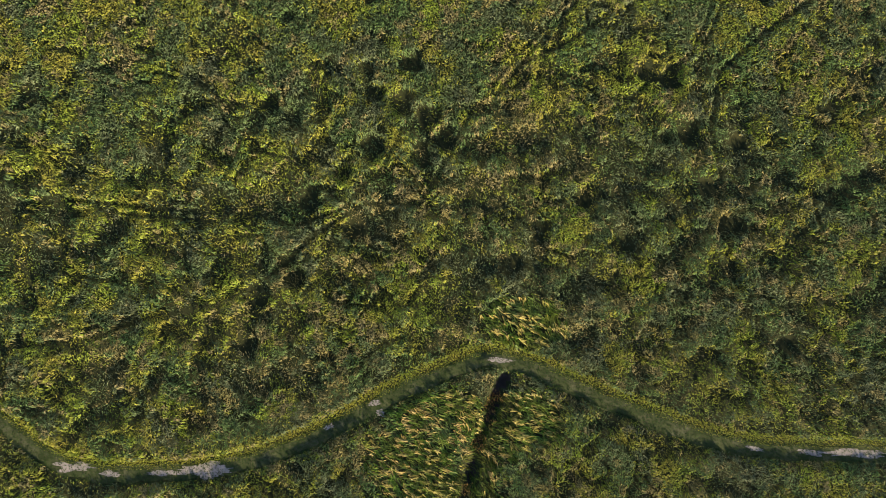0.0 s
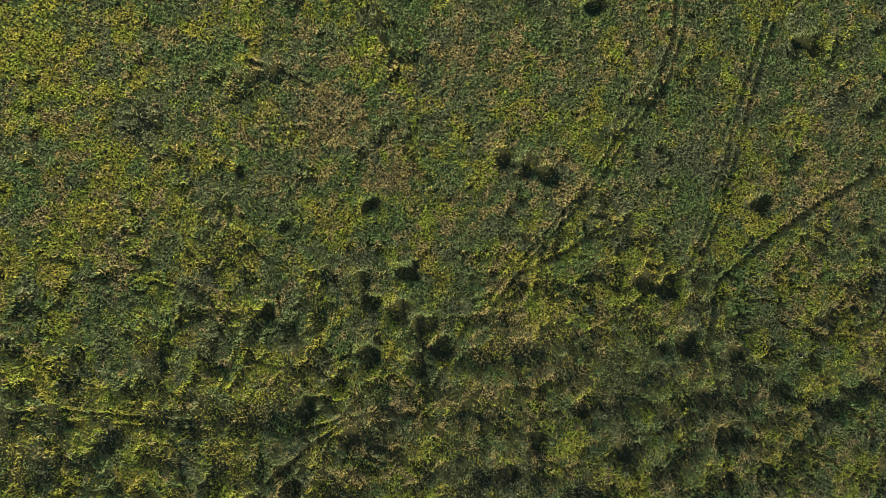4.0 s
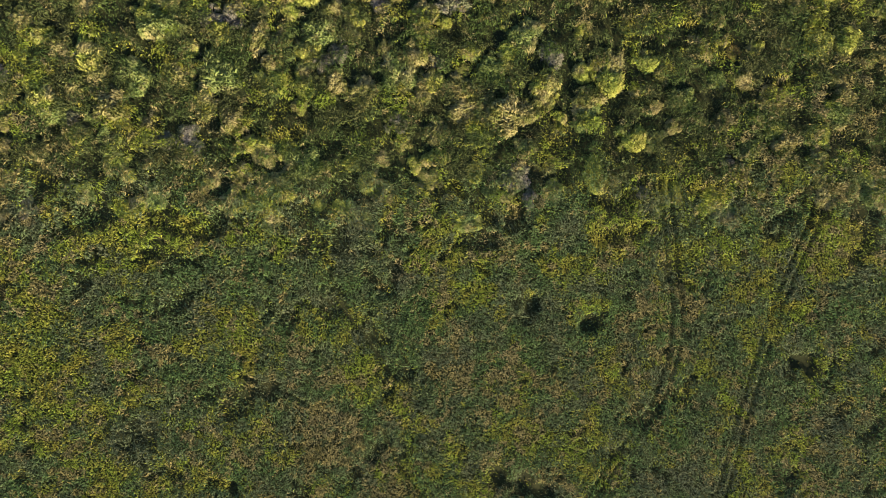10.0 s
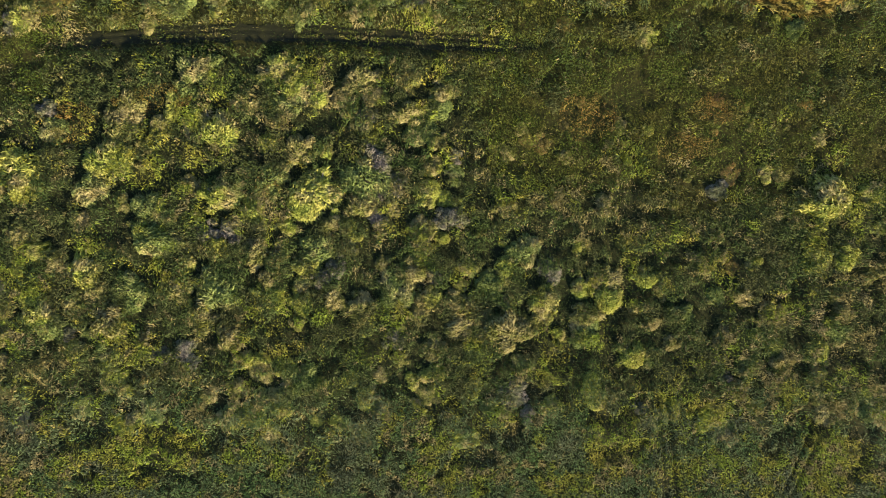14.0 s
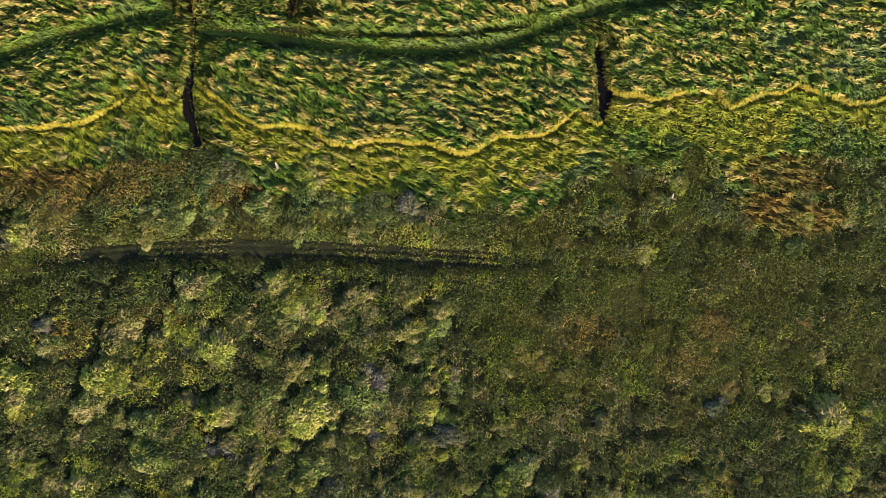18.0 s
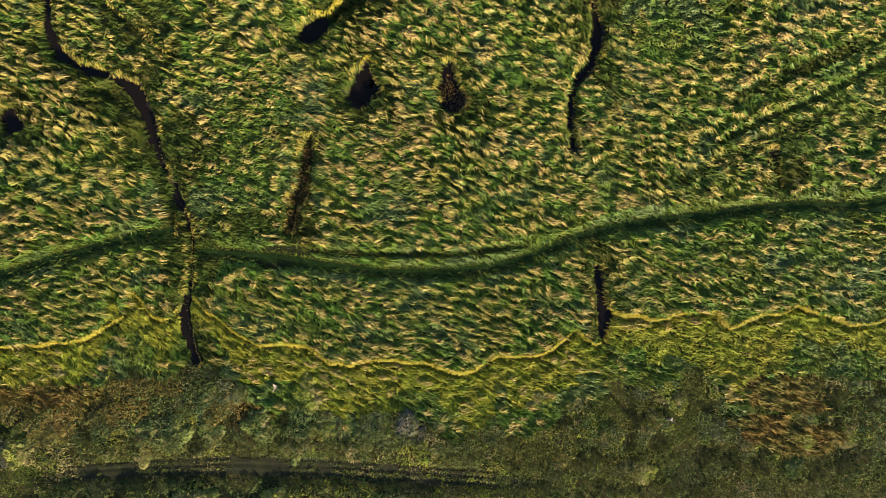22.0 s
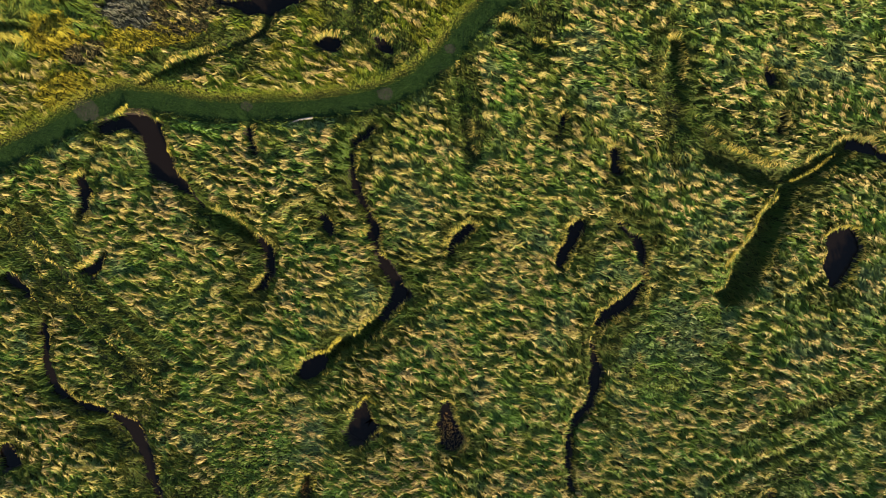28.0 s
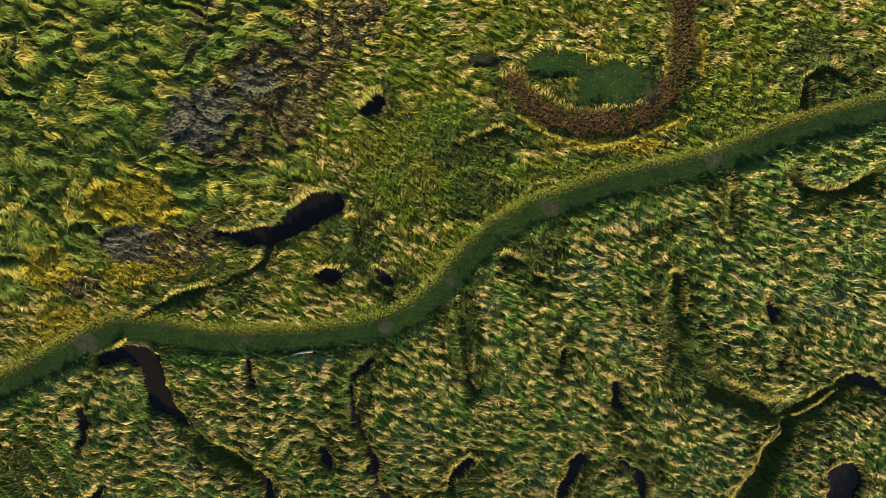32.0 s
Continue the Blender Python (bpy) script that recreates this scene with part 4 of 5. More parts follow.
def ribbon(line, across, z, grow=0.0, rag=0.0, seed=0):
    q = smooth_line(line)
    d = np.gradient(q[:, :2], axis=0)
    d /= np.linalg.norm(d, axis=1)[:, None] + 1e-9
    side = np.stack([-d[:, 1], d[:, 0]], -1)
    k = np.linspace(-1, 1, across)
    hw = q[:, 2] + grow
    x = q[:, 0, None] + side[:, 0, None] * k * hw[:, None]
    y = q[:, 1, None] + side[:, 1, None] * k * hw[:, None]
    wob = rag * (lattice(x, y, 1.3, seed + 50) - 0.5) * np.abs(k)
    x, y = x + side[:, 0, None] * wob, y + side[:, 1, None] * wob
    zz = z(x, y) if callable(z) else np.full_like(x, z)
    n, w = x.shape
    j = (np.arange(n - 1)[:, None] * w + np.arange(w - 1)[None, :]).ravel()
    return np.stack([x, y, zz], -1).reshape(-1, 3), np.stack([j, j + w, j + w + 1, j + 1], -1).ravel(), np.full(len(j), 4)


for k, (name, label, line) in enumerate(tracks):
    m = RUTTED if "rutted" in label else WORN if "footpath" in label else MOWN
    v, f, s = ribbon(line, 13, lambda a, b: at(height, a, b) + 0.05, 0.05, 0.9, k)
    tagged(new(name, mesh_of(name, v, f, s, [m], True)), label, "path", kind="structure")

level = 0
for name, label, wet, line, depth in channels:
    if wet:
        (ax, ay, ar), (bx, by, br) = line[0], line[1]
        (cx_, cy_, cr), (dx_, dy_, dr) = line[-1], line[-2]
        la, lc = math.hypot(ax - bx, ay - by), math.hypot(cx_ - dx_, cy_ - dy_)
        ends = [(ax + (ax - bx) / la * ar * 1.2, ay + (ay - by) / la * ar * 1.2, ar)] + line + [(cx_ + (cx_ - dx_) / lc * cr * 1.2, cy_ + (cy_ - dy_) / lc * cr * 1.2, cr)]
        v, f, s = ribbon(ends, 3, -0.55 - 0.004 * (level % 12), 0.35)
        level += 1
        tagged(new(name, mesh_of(name, v, f, s, [WATER])), label, "water", kind="structure")


def blob(x, y, a, b, turn, z, seed, n=56, rag=0.9):
    """An uneven flat patch."""
    rng = np.random.RandomState(seed)
    g = np.linspace(0, 2 * math.pi, n, endpoint=False)
    r = 1 + rag * (np.interp(g, np.linspace(0, 2 * math.pi, 16), np.append(rng.rand(15), 0.5)) - 0.5) + rag * 0.5 * (rng.rand(n) - 0.5)
    c, s = math.cos(radians(turn)), math.sin(radians(turn))
    rings = []
    for k in (1.0, 0.6):
        u, v = a * r * k * np.cos(g), b * r * k * np.sin(g)
        rings.append(np.stack([x + c * u + s * v, y - s * u + c * v], -1))
    p = np.concatenate(rings + [np.array([[x, y]])])
    verts = np.column_stack([p, at(height, p[:, 0], p[:, 1]) + z])
    f, sz = [], []
    for i in range(n):
        j = (i + 1) % n
        f += [i, j, n + j, n + i]
        sz.append(4)
        f += [n + i, n + j, 2 * n]
        sz.append(3)
    return verts, np.array(f), np.array(sz)


for k, (x, y, a, b, turn) in enumerate(patches):
    v, f, s = blob(x, y, a, b, turn, 0.07, 100 + k)
    tagged(new("bare_soil", mesh_of("bare_soil", v, f, s, [CLAY], True)), "pale worn clay patch on the grass footpath", "soil", "worn patches on the path", "structure")

for k, (x, y, r) in enumerate(crossings):
    v, f, s = blob(x, y, r, r * 0.8, 30, 0.07, 200 + k, rag=0.35)
    tagged(new("gravel_crossing", mesh_of("gravel_crossing", v, f, s, [GRAVEL], True)), "grey gravel crossing where the track passes a creek", "gravel", "gravel crossings on the track", "structure")


for k, (x, y, a, b) in enumerate(lawns):
    v, f, s = blob(x, y, a, b, 0, 0.06, 260 + k, rag=0.9)
    tagged(new("wet_lawn", mesh_of("wet_lawn", v, f, s, [RUTTED if k == 2 else MOWN], True)), "patch of smooth dark green swamp lawn" if k < 2 else "patch of bare dark mud", "lawn", kind="structure")


# ---- grasses and herbs ----
LEFT, RIGHT, LOW, HIGH = -57.0, 57.0, -34.0, 236.0


def scatter(n, seed, y0=LOW, y1=HIGH, x0=LEFT, x1=RIGHT):
    r = np.random.RandomState(seed)
    return r.uniform(x0, x1, n), r.uniform(y0, y1, n), r


def near(where, each, seed):
    """Points strewn over the cells of the plan where the mask holds, so many to a cell."""
    j, i = np.nonzero(where)
    r = np.random.RandomState(seed)
    n = len(i)
    k = np.repeat(np.arange(n), each)
    x, y = X0 + STEP * (i[k] + r.uniform(-0.5, 0.5, n * each)), Y0 + STEP * (j[k] + r.uniform(-0.5, 0.5, n * each))
    ok = (x > LEFT) & (x < RIGHT) & (y > LOW) & (y < HIGH)
    return x[ok], y[ok], r


def blades(x, y, z, angle, reach, rise, width, droop=0.75):
    """Leaning blades: a kite of foot, two shoulders and tip."""
    n = len(x)
    c, s = np.cos(angle), np.sin(angle)
    mid = 0.5
    v = np.empty((n, 4, 3), np.float32)
    v[:, 0] = np.stack([x, y, z - 0.05], -1)
    v[:, 1] = np.stack([x + c * reach * mid - s * width, y + s * reach * mid + c * width, z + rise], -1)
    v[:, 3] = np.stack([x + c * reach * mid + s * width, y + s * reach * mid - c * width, z + rise], -1)
    v[:, 2] = np.stack([x + c * reach, y + s * reach, z + rise * droop], -1)
    k = np.arange(n, dtype=np.int32)[:, None] * 4
    return v.reshape(-1, 3), (k + np.array([0, 1, 3, 1, 2, 3], dtype=np.int32)).ravel(), np.full(2 * n, 3)


def stuff(name, geo, material, label, category):
    v, f, s = geo
    return tagged(new(name, mesh_of(name, v, f, s, [material])), label, category, kind="stuff")


def in_reeds(x, y):
    """The tall reed bed past the pools."""
    return (y - 201 > 1.1 * (x + 26) + 5 * (fractal(x, y, 9.0, 77) - 0.5)) & (y > 195.5 + 0.45 * (x + 50)) & (x < -16)


def tufts(x, y, long, wide, seed, bend=1.0):
    """Wind-laid tussocks, gentle behind and steep in front: height from 0 to 1, a number of each one's own, and how near its crest."""
    wx = x + bend * 3.0 * (fractal(x, y, 14.0, seed + 5) - 0.5) + 0.75 * (lattice(x, y, 1.0, seed + 7) - 0.5)
    wy = y + bend * 5.0 * (fractal(x, y, 17.0, seed + 6) - 0.5) + 0.75 * (lattice(x, y, 1.0, seed + 8) - 0.5)
    c, s = math.cos(radians(-28)), math.sin(radians(-28))
    u, v = (c * wx + s * wy) / long + 1000.0, (c * wy - s * wx) / wide + 1000.0
    tab = np.random.RandomState(seed).rand(4, 256, 256)
    i, j = np.floor(u).astype(int), np.floor(v).astype(int)
    best, own = np.zeros_like(u), np.zeros_like(u)
    for di in (-1, 0, 1):
        for dj in (-1, 0, 1):
            a, b = (i + di) % 256, (j + dj) % 256
            du, dv = u - (i + di + tab[0, a, b]), v - (j + dj + tab[1, a, b])
            size = 0.55 + 0.45 * tab[2, a, b]
            d = (du / np.where(du > 0, 0.55, 1.05)) ** 2 + (dv / 0.75) ** 2
            h = (0.35 + 0.65 * tab[3, a, b]) * np.clip(1 - d / size ** 2, 0, 1) ** 0.7
            own = np.where(h > best, tab[2, a, b], own)
            best = np.maximum(best, h)
    return best, own


def spikes(x, y, angle, reach, width, lie, jitter, r):
    """Short leaves that follow the lie of the canopy: a triangle each, two feet and a tip."""
    n = len(x)
    c, s = np.cos(angle), np.sin(angle)
    px = np.stack([x - s * width, x + c * reach, x + s * width], 1)
    py = np.stack([y + c * width, y + s * reach, y - c * width], 1)
    pz = lie(px.ravel(), py.ravel()).reshape(n, 3) + r.normal(0, 1, (n, 3)) * jitter * np.array([0.6, 1.3, 0.6]) + r.uniform(-1.5, 0.5, n)[:, None] * jitter
    v = np.stack([px, py, pz], -1).astype(np.float32)
    return v.reshape(-1, 3), np.arange(3 * n, dtype=np.int32), np.full(n, 3)


def carpet(x, y, angle, reach, width, lie, jitter, r):
    """Blades that follow the lie of the canopy: a kite each, its corners a little up or down."""
    n = len(x)
    c, s = np.cos(angle), np.sin(angle)
    px = np.stack([x, x + c * reach * 0.5 - s * width, x + c * reach, x + c * reach * 0.5 + s * width], 1)
    py = np.stack([y, y + s * reach * 0.5 + c * width, y + s * reach, y + s * reach * 0.5 - c * width], 1)
    pz = lie(px.ravel(), py.ravel()).reshape(n, 4) + r.normal(0, 1, (n, 4)) * jitter * np.array([1.2, 0.5, 1.2, 0.5]) + r.uniform(-1.5, 0.3, n)[:, None] * jitter
    pz[:, 1] += 0.3 * reach * 0.3
    pz[:, 3] += 0.3 * reach * 0.3
    v = np.stack([px, py, pz], -1).astype(np.float32)
    k = np.arange(n, dtype=np.int32)[:, None] * 4
    return v.reshape(-1, 3), (k + np.array([0, 1, 3, 1, 2, 3], dtype=np.int32)).ravel(), np.full(2 * n, 3)


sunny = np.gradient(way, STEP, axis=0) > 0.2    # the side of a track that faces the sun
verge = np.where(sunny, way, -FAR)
trod = (0.25 + 0.75 * ease(mud, -0.3, 1.6)) * (0.2 + 0.8 * ease(ruts, -0.1, np.where(gy > 110, 0.4, 0.28))) * (0.25 + 0.75 * ease(way, -0.05, 1.3)) * (0.15 + 0.85 * ease(holes, -0.3, 0.6)) * (0.5 + 0.5 * ease(chan, -0.4, 0.9)) * (0.75 + 0.25 * ease(chan, 0.5, 2.2)) * (0.35 + 0.65 * ease(edge, 0.3, 0.9) + 0.65 * (above_scarp(gx, gy) > 0)).clip(0, 1)


far_side = np.array(tracks[1][2])    # the line of the broad green track


def marsh_tufts(x, y):
    return tufts(x, y, 1.2, 0.58, 400)


def reed_tufts(x, y):
    return tufts(x + 3.0 * (lattice(x, y, 3.1, 445) - 0.5), y + 3.0 * (lattice(x, y, 2.7, 446) - 0.5), 2.9, 1.25, 440)


def marsh_lie(x, y):
    reedy = in_reeds(x, y)
    a, _ = marsh_tufts(x, y)
    a = a * (0.65 + 0.75 * fractal(x, y, 11.0, 33)) * np.where(y > np.interp(x, far_side[:, 0], far_side[:, 1]), 0.68, 1.0) * np.where(inside('green', x, y) | inside('lane', x, y) | inside('damp_shade', x, y), 0.65, 1.0) * np.where(above_scarp(x, y) < 0, 0.85, 1.0)
    b, _ = reed_tufts(x, y)
    return at(height, x, y) + at(trod, x, y) * np.where(inside('lawn', x, y), 0.08, np.where(reedy, 0.2 + 1.4 * b * (0.6 + 0.4 * a), 0.15 + 0.68 * a))


def meadow_lie(x, y):
    """Plateaus of tall herbs with steep sides, and lumps upon them."""
    tall = 0.34 + 0.34 * ease(-y, -30, -5) + 0.2 * ease(y + 6 * (fractal(x, y, 12.0, 46) - 0.5), 58, 68)
    tall = tall * (1 - 0.45 * turfness(x, y) + 0.4 * ease(y, 106, 112))
    big, _ = meadow_clumps(x, y)
    mid, _ = domes(x + 0.8 * lattice(x, y, 0.9, 61), y + 0.8 * lattice(x, y, 0.9, 62), 1.2, 43, 0.15)
    small, _ = domes(x, y, 0.55, 44, 0.2)
    return at(height, x, y) + at(trod, x, y) * (0.10 + tall * (gaps(x, y) * (0.7 + 0.25 * small + 0.35 * mid) + 0.6 * big))


def meadow_clumps(x, y):
    return domes(x + 1.2 * lattice(x, y, 1.5, 48), y + 1.2 * lattice(x, y, 1.5, 49), 2.1, 42, 0.1)


def marshy(x, y):
    return (above_scarp(x, y) > -4.0 - 7 * fractal(x, y, 7.0, 45)) | inside("tussock", x, y)


# marsh grass: green blades, pale seed heads on the crests
x, y, r = scatter(1050000, 1, y0=104)
u, v, _ = scatter(45000, 11, y0=LOW, y1=0.0, x0=-22, x1=22)
x, y = np.concatenate([x, u]), np.concatenate([y, v])
keep = marshy(x, y) & (at(way, x, y) > -0.3 * r.rand(len(x)) ** 2) & ((at(verge, x, y) > np.where((y > 60) & (y < 150), 0.3, 0.9)) | (at(verge, x, y) < -1)) & (at(wet_edge, x, y) > -0.05) & (at(edge, x, y) > 0.10) & ((at(muddy, x, y) > -0.25) | (r.rand(len(x)) < 0.35)) & (~inside('lawn', x, y) | (r.rand(len(x)) < 0.25))
x, y = x[keep], y[keep]
n = len(x)
h, own = marsh_tufts(x, y)
reedy = in_reeds(x, y)
ditch = at(chan, x, y) < 0.1 + 1.9 * ease(fractal(x, y, 6.0, 38), 0.32, 0.8)
hb, ownb = reed_tufts(x, y)
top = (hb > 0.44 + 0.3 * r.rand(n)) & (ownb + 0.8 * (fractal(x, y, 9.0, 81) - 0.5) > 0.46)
lawn = inside("lawn", x, y)
brown = inside("brown", x, y) & (h + 0.5 * (r.rand(n) - 0.5) < 0.62 * (0.6 + 0.8 * fractal(x, y, 3.0, 86)) + 0.1)
grey = inside("grey", x, y)
gold = inside("yellow", x, y) & ~lawn
green = inside("green", x, y) | inside("lane", x, y) | inside("damp_shade", x, y)
strawy = inside("straw", x, y) | (inside("tussock", x, y) & ((y < 40) | (own > 0.7)))
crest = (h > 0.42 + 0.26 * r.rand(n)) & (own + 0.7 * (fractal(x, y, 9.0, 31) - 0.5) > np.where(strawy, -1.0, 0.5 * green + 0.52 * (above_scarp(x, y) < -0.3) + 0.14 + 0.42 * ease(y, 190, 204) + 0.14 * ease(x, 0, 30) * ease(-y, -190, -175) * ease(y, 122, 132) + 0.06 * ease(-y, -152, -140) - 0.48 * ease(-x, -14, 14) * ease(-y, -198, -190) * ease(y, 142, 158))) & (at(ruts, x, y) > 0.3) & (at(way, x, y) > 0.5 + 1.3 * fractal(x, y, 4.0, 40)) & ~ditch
reach = r.uniform(0.35, 1.0, n) * np.where(green, 0.6, 1.0) * np.where(reedy, 1.2, 1.0) * np.where(lawn, 0.3, 1.0) * np.where(brown | grey, 0.5, np.where(gold, 0.65, 1.0))
angle = radians(-28) + 1.6 * (fractal(x, y, 14.0, 71) - 0.5) + 1.1 * (own - 0.5) + r.normal(0, 0.34, n)
wide = r.uniform(0.03, 0.06, n)
rusty = inside('rust', x, y) & (y < 130)
crest &= ~rusty | (r.rand(n) < 0.3)
brown |= (at(muddy, x, y) < -0.1) & ~reedy & (fractal(x, y, 8.0, 84) > 0.52)
beyond = (y > np.interp(x, far_side[:, 0], far_side[:, 1])) & ~reedy
# wet ground beside creeks and ruts, where shade is painted as darker grass
damp_shade = (at(chan, x, y) < 2.8 * ease(fractal(x, y, 6.0, 38), 0.24, 0.66)) | inside('damp_shade', x, y) | (at(ruts, x, y) < 0.12) | (at(way, x, y) < 0.5 * fractal(x, y, 5.0, 39))
plain = ~(lawn | brown | grey | gold | (rusty & ~crest))
foot = plain & ~crest & (above_scarp(x, y) < 0) & (y > 80) & (above_scarp(x, y) + 9 * (fractal(x, y, 5.0, 83) - 0.5) > -5.5)
plain &= ~foot
for name, k, m, label in (("marsh_grass", (plain & ~crest & ~reedy & ~beyond & ~damp_shade), MARSH_GREEN, "green marsh grass laid over by the wind"),
                          ("lush_grass", plain & ~crest & ~reedy & beyond & ~damp_shade, LUSH, "lush green meadow grass beyond the track"),
                          ("scarp_foot_grass", foot, VERGE, "yellow-green grass below the low scarp"),
                          ("damp_shade_grass", plain & ~crest & ~reedy & damp_shade | lawn, DAMP_SHADE, "dark grass in wet ground along creeks and wheel ruts, shade put into its colour"),
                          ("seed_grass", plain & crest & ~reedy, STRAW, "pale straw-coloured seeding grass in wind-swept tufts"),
                          ("reed_tops", plain & reedy & top, TOPS, "reed tops bent by the wind, sunlight painted in as yellow"),
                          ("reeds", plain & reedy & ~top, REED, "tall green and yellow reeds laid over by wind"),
                          ("dead_reeds", brown & ~lawn & ~grey, DEAD, "dark brown dead reeds near the pools"),
                          ("dry_grass", rusty & ~crest & ~brown & ~lawn, RUST, "dry yellow-brown grass below the low scarp"),
                          ("flattened_stems", grey & ~lawn, GREY, "flattened grey dead stems in the reed bed"),
                          ("golden_reeds", gold & ~brown & ~grey, GOLD, "golden yellow reeds beside the creek, and trench banks with sunlight painted golden")):
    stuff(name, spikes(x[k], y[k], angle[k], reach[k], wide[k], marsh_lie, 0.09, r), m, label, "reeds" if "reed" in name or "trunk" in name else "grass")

# herb meadow and turf below the scarp
x, y, r = scatter(1350000, 6, y1=135)
keep = ~marshy(x, y) & (at(way, x, y) > 0.0) & ((at(verge, x, y) > np.where((y > 60) & (y < 150), 0.3, 0.9)) | (at(verge, x, y) < -1)) & ((at(mud, x, y) > -0.5 * r.rand(len(x))) | (r.rand(len(x)) < 0.9 * ease(at(ruts, x, y), -0.10, 0.08))) & (at(chan, x, y) > 0.0) & (r.rand(len(x)) < (0.3 + 0.7 * ease(at(ruts, x, y), -0.1, 0.1)) * (0.35 + 0.65 * gaps(x, y)) * (0.25 + 0.75 * ease(at(holes, x, y), -0.3, 0.3)))
x, y = x[keep], y[keep]
n = len(x)
turf = r.rand(n) < turfness(x, y)
rusty = inside("rust", x, y) & (r.rand(n) < 0.75)
big, own = meadow_clumps(x, y)
turf = (turf & ~((big > 0.2 + 0.5 * r.rand(n)) & (own + 0.25 * (r.rand(n) - 0.5) > 0.62 - 0.2 * ease(y, 106, 112)))) | rusty
gilt = 0.57 + 0.13 * ease(y, 66, 72) + 0.06 * ease(y, 96, 102)
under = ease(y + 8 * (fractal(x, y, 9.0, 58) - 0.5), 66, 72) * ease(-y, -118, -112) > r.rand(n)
pale = fractal(x, y, 1.2, 54) + 0.5 * (fractal(x, y, 9.0, 52) - 0.5) + 0.05 * ease(-np.hypot(x, y * 1.4), -24, -10) + r.normal(0, 0.06, n) > 0.67
tone = 0.30 * own + 1.15 * (fractal(x, y, 4.6, 51) - 0.5) + 0.9 * (fractal(x, y, 1.9, 53) - 0.5) + 0.33 - 0.10 * ease(y, 24, 32) * ease(-y, -62, -54) - 0.06 * ease(y, 66, 72) * ease(-y, -100, -96) + 0.16 * ease(-x, 18, 42) * ease(-y, -60, -50) + 0.22 * ease(y, 64, 70) * ease(-y, -104, -98) * (big - 0.35) + r.normal(0, 0.11, n)
reach = r.uniform(0.15, 0.40, n)
angle = radians(-40) + 1.6 * (fractal(x, y, 20.0, 71) - 0.5) + 2.2 * (lattice(x, y, 1.3, 73) - 0.5) + r.normal(0, 0.8, n)
for name, k, m, label in (("meadow_herbs", ~turf & ~under & (tone < gilt) & ~pale, SCRUB, "rough meadow of mixed green herbs"),
                          ("undergrowth", ~turf & under & (tone < gilt) & ~pale, UNDER, "green undergrowth between the shrubs, shade painted into its colour"),
                          ("straw_herbs", ~turf & pale, PALE, "straw-coloured seeding herbs in the rough meadow"),
                          ("yellow_herbs", ~turf & (tone >= gilt) & ~pale, YELLOW, "yellow-green herbs in the rough meadow"),
                          ("short_turf", turf & ~rusty, HEATH, "short brown and olive turf"),
                          ("rusty_turf", rusty, RUST, "rusty brown dry grass in the turf")):
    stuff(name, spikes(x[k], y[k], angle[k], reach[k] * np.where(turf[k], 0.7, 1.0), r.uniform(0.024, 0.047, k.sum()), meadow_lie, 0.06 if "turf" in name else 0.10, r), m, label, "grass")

# short grass on the tracks, and on the sunward side a verge coloured as sunlit
x, y, r = near((way < 0.5) | ((verge > -0.8) & (verge < 1.3)), 4, 3)
d, e = at(way, x, y), at(verge, x, y)
k1 = (d < 0.45 * r.rand(len(x))) & (at(chan, x, y) > 0.1) & (r.rand(len(x)) < np.where(y < 0, 0.45, 0.55) + 0.5 * ease(d, -0.5, 0.1))
slim = (y > 60) & (y < 150)
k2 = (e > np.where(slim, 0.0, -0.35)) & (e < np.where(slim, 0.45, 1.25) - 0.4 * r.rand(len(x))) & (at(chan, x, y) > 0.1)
for name, k, m, label in (("short_grass", k1, TRODDEN, "short trodden grass on the tracks"), ("verge_grass", k2, VERGE, "verge grass on the sunward side of tracks, sunlight painted in its yellow-green")):
    n = int(k.sum())
    grow = 0.05 + 0.35 * np.clip(e[k], 0, 1) if k is k2 else r.uniform(0.05, 0.14, n)
    wide = r.uniform(0.02, 0.045, n) if k is k2 else r.uniform(0.02, 0.045, n)
    aim = r.uniform(0, 6.3, n) if k is k2 else r.normal(-0.6, 0.8, n)
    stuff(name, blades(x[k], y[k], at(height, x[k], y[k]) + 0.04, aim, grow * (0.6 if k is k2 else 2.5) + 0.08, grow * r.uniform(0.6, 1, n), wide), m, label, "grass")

# grass fringe on the scarp, its sunlit edge painted golden
x, y, r = near((edge < 0.7) & (gy > 104), 6, 4)
keep = (at(edge, x, y) < 0.10 + 0.34 * ease(fractal(x, y, 2.6, 35), 0.25, 0.75) * r.rand(len(x)) ** 0.5) & (at(wet_edge, x, y) > 0.1)
x, y = x[keep], y[keep]
n = len(x)
stuff("fringe_grass", carpet(x, y, radians(-75) + r.normal(0, 0.5, n), r.uniform(0.25, 0.5, n), r.uniform(0.03, 0.05, n),
                             lambda a, b: 0.05 + (0.2 + 0.5 * lattice(a, b, 0.7, 36)) * ease(at(edge, a, b), 0.6, 0.0) - 0.15 * ease(-above_scarp(a, b), 0.0, 0.5) + np.minimum(0, 0.4 * at(height, a, b)), 0.05, r),
      LIP, "grass fringe along the low scarp, sunlight painted in as gold", "grass")

# grass hanging over the banks that face the light, its pale yellow standing for sunlight
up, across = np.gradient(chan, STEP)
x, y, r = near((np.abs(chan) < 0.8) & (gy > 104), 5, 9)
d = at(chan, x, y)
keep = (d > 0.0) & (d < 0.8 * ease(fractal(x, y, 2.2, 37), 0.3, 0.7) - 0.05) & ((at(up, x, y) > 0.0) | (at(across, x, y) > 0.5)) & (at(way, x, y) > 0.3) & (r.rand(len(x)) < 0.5)
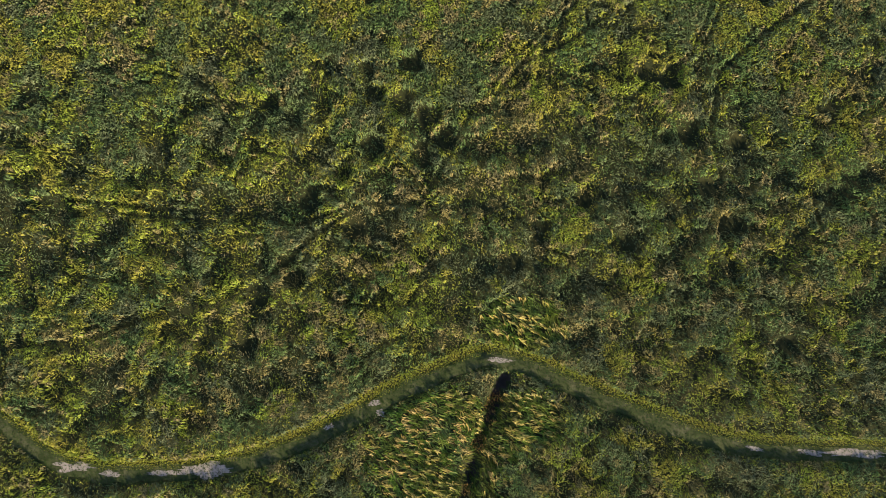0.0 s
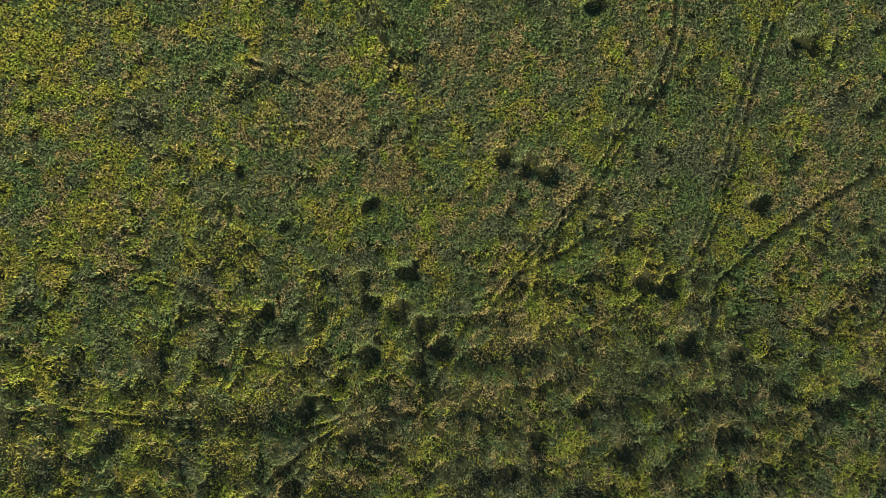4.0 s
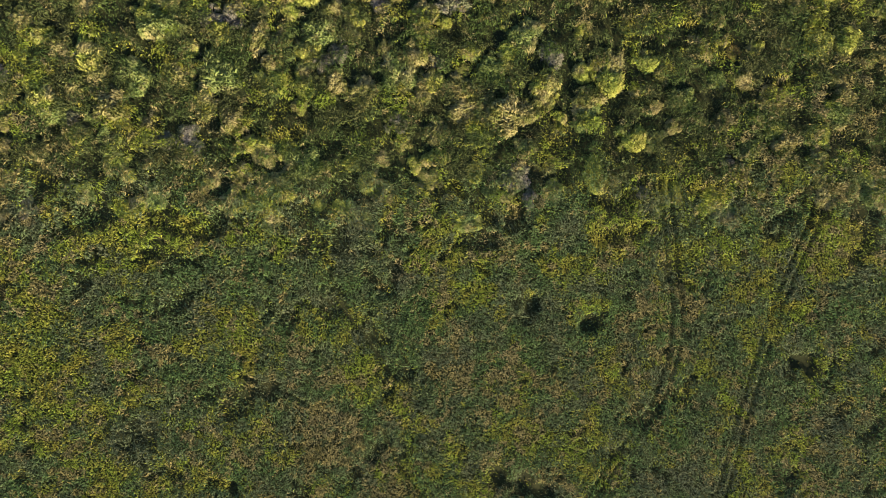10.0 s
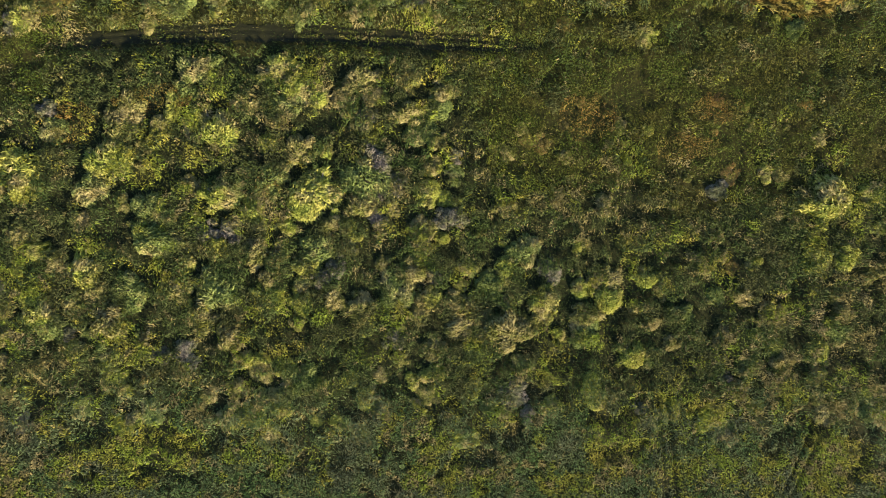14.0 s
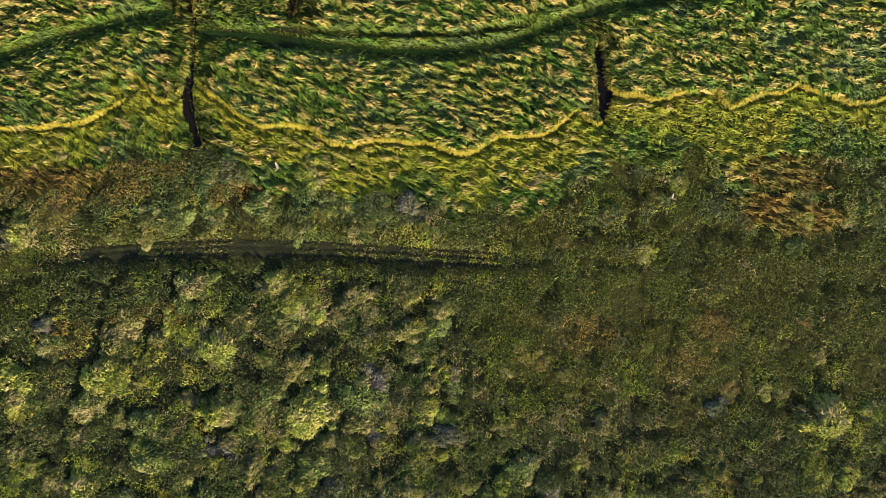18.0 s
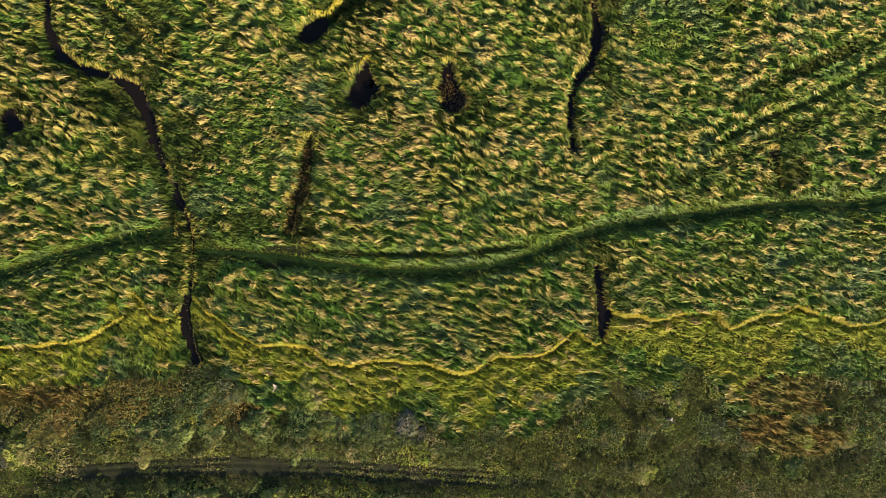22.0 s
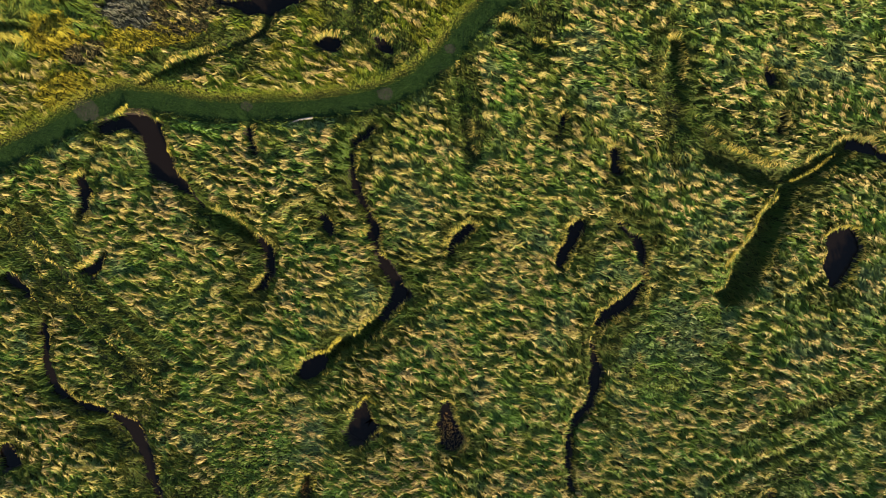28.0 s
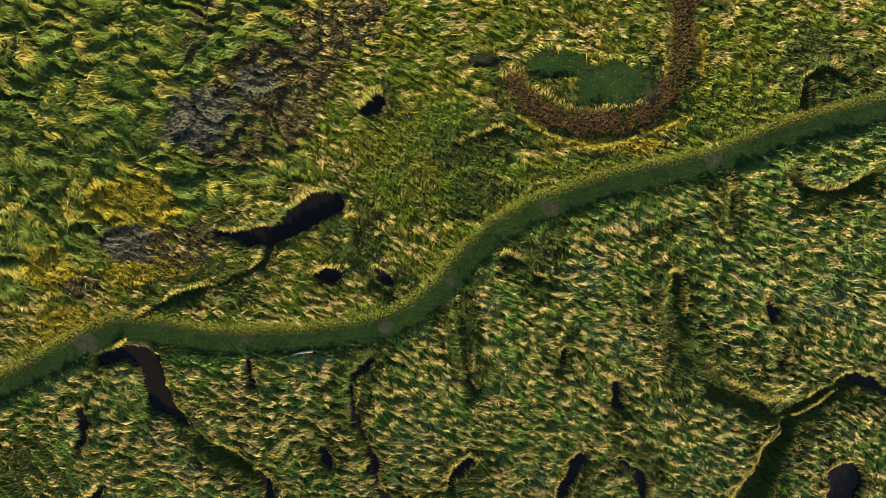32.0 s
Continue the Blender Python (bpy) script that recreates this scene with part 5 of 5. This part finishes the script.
x, y = x[keep], y[keep]
n = len(x)
turn = np.arctan2(-at(up, x, y), -at(across, x, y))
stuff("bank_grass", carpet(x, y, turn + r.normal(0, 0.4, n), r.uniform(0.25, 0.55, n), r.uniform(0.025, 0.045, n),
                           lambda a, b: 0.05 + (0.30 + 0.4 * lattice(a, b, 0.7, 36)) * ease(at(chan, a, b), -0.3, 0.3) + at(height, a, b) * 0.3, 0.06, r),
      BANK, "grass overhanging the creek banks, sunlight painted in as yellow", "grass")

# brown sedge in the dry ditches
dry = np.full((NY, NX), FAR)
for name, label, wet, line, depth in channels:
    if "brown" in label or "footpath" in label:
        stamp(dry, line)
x, y, r = near((dry < 0.4) & ((gy > 104) | (gy < 0)), 2, 8)
d = at(dry, x, y)
keep = (d < 0.2 - 0.7 * ease(fractal(x, y, 3.0, 85), 0.42, 0.7)) & ((y > 0) | (fractal(x, y, 1.4, 87) > 0.56))
x, y = x[keep], y[keep]
n = len(x)
stuff("ditch_sedge", blades(x, y, at(height, x, y), r.normal(-0.8, 1.0, n), r.uniform(0.2, 0.5, n), r.uniform(0.35, 0.8, n), r.uniform(0.02, 0.04, n)),
      BROWN, "brown sedge filling the dry ditches", "sedge")


# ---- shrubs ----
def part(name, data, parent, label=""):
    ob = new(name, data)
    ob.parent = parent
    return tagged(ob, label)


def shrub_meshes(kind, seed):
    """The trunk and the leafy crown of a shrub one metre in radius."""
    r = np.random.RandomState(seed)
    lobes = [(r.uniform(-0.2, 0.2), r.uniform(-0.2, 0.2), 0.45, 0.5)] + [(0.58 * math.cos(g), 0.58 * math.sin(g), r.uniform(0.3, 0.5), r.uniform(0.3, 0.5)) for g in r.uniform(0, 6.3, 4)] + [(q * math.cos(g), q * math.sin(g), r.uniform(0.15, 0.4), r.uniform(0.15, 0.3)) for g, q in zip(r.uniform(0, 6.3, 9), r.uniform(0.5, 1.0, 9))]

    def lie(a, b):
        out = np.zeros(len(a))
        for lx, ly, lz, lr in lobes:
            out = np.maximum(out, 1.3 * (lz + lr * 0.9) * np.clip(1 - ((a - lx) ** 2 + (b - ly) ** 2) / (lr * 1.3) ** 2, 0, 1) ** 0.6)
        return out
    x, y = r.uniform(-1.25, 1.25, 3600), r.uniform(-1.25, 1.25, 3600)
    k = lie(x, y) > 0.05 + 0.3 * r.rand(3600)
    x, y = x[k], y[k]
    n = len(x)
    crown = mesh_of("crown", *spikes(x, y, np.arctan2(y, x) * 0.5 + r.normal(-0.4, 0.7, n), r.uniform(0.08, 0.24, n), r.uniform(0.016, 0.034, n), lie, 0.17, r), [LEAVES[kind]])
    bm = bmesh.new()
    for lx, ly, lz, lr in lobes:
        tip = Vector((lx, ly, 0.3 + lz))
        turn = tip.to_track_quat("Z", "Y").to_matrix().to_4x4()
        bmesh.ops.create_cone(bm, segments=5, radius1=0.04, radius2=0.015, depth=tip.length, matrix=turn @ Matrix.Translation((0, 0, tip.length / 2)))
    trunk = bpy.data.meshes.new("trunk")
    bm.to_mesh(trunk)
    bm.free()
    trunk.materials.append(WOOD)
    return crown, trunk


NAMES = ["yellow-green leafy shrub standing in rough meadow", "dark green leafy shrub standing in rough meadow", "straw-coloured seeding shrub in rough meadow",
         "grey bare twiggy shrub in rough meadow", "rusty brown dry shrub in short turf"]
wild = random.Random(8)
for _ in range(1500):
    bx, by = wild.uniform(-56, 56), wild.uniform(64, 104)
    dense = 0.3 if bx < -36 and by > 86 else (1.0 if bx < 4 else 0.85 if by < 88 else 0.35) * (0.5 if by < 66 else 1.0)
    if wild.random() < 0.33 * dense and all(math.hypot(bx - q[0], by - q[1]) > 0.75 * (q[2] + 1.0) for q in shrub_list):
        shrub_list.append((bx, by, wild.uniform(0.7, 1.7) * (1.0 if bx < 4 or by < 84 else 0.6), wild.choice((0, 0, 1, 1, 2, 2, 2, 3) if bx < 4 or by < 84 else (0, 2, 2, 4))))
for _ in range(130):
    bx, by = wild.uniform(-56, 56), wild.uniform(111.5, 121.5)
    if wild.random() < (0.4 if bx < 12 else 0.22) and all(math.hypot(bx - q[0], by - q[1]) > 0.8 * (q[2] + 0.7) for q in shrub_list):
        shrub_list.append((bx, by, wild.uniform(0.45, 1.05), wild.choice((0, 1, 2, 2, 4))))
protos = {}
rng = random.Random(5)
for bx, by, br, kind in shrub_list:
    key = (kind, rng.randrange(3))
    z = float(at(height, np.array([bx]), np.array([by]))[0])
    m = pose(bx, by, z - 0.03, 0, 0, rng.uniform(0, 360))
    if key not in protos:
        base = new("shrub")
        crown, trunk = shrub_meshes(kind, 300 + kind * 10 + key[1])
        part("trunk", trunk, base)
        part("crown", crown, base)
        tagged(base, NAMES[kind], "shrub", "shrubs in the meadow")
        base.matrix_basis = m
        protos[key] = base
        ob = base
    else:
        ob = copy_thing(protos[key], m)
    ob.scale = (br * rng.uniform(0.85, 1.35), br * rng.uniform(0.85, 1.35), br * rng.uniform(0.34, 0.58) * float(0.45 + 0.55 * ease(by, 66, 76)) * (0.5 if kind == 4 else 1.0))


# ---- dead wood ----
def limb(bm, a, b, ra, rb):
    d = Vector(b) - Vector(a)
    turn = d.to_track_quat("Z", "Y").to_matrix().to_4x4()
    bmesh.ops.create_cone(bm, cap_ends=True, segments=8, radius1=ra, radius2=rb, depth=d.length, matrix=Matrix.Translation(a) @ turn @ Matrix.Translation((0, 0, d.length / 2)))


def wood_part(name, parent, limbs):
    bm = bmesh.new()
    for a, b, ra, rb in limbs:
        limb(bm, a, b, ra, rb)
    for v in bm.verts:
        v.co += 0.03 * noise.noise_vector(v.co * 4)
    me = bpy.data.meshes.new(name)
    bm.to_mesh(me)
    bm.free()
    me.materials.append(WOOD)
    return part(name, me, parent)


for kind, wx, wy in wood_at:
    z = float(at(height, np.array([wx]), np.array([wy]))[0])
    if kind == "log":
        ob = new("driftwood_log")
        wood_part("trunk", ob, [((-1.3, -0.35, 0.12), (-0.3, 0.05, 0.14), 0.09, 0.12), ((-0.3, 0.05, 0.14), (1.2, 0.3, 0.16), 0.12, 0.15)])
        wood_part("branch", ob, [((-1.3, -0.35, 0.12), (-1.75, -0.75, 0.1), 0.07, 0.03)])
        tagged(ob, "bleached driftwood log lying beside the green track", "log")
    else:
        ob = new("dead_stump")
        wood_part("trunk", ob, [((0, 0, -0.05), (0.05, 0.25, 1.0), 0.22, 0.16), ((0.05, 0.25, 1.0), (0, 0.6, 1.5), 0.15, 0.05)])
        wood_part("branch", ob, [((0.03, 0.2, 0.8), (0.55, -0.15, 1.1), 0.09, 0.03)])
        wood_part("branch", ob, [((0, -0.02, 0.5), (-0.25, -0.45, 0.8), 0.09, 0.04)])
        tagged(ob, "pale broken dead stump standing in rough grass", "stump", "dead stumps in the grass")
    ob.matrix_basis = pose(wx, wy, z)
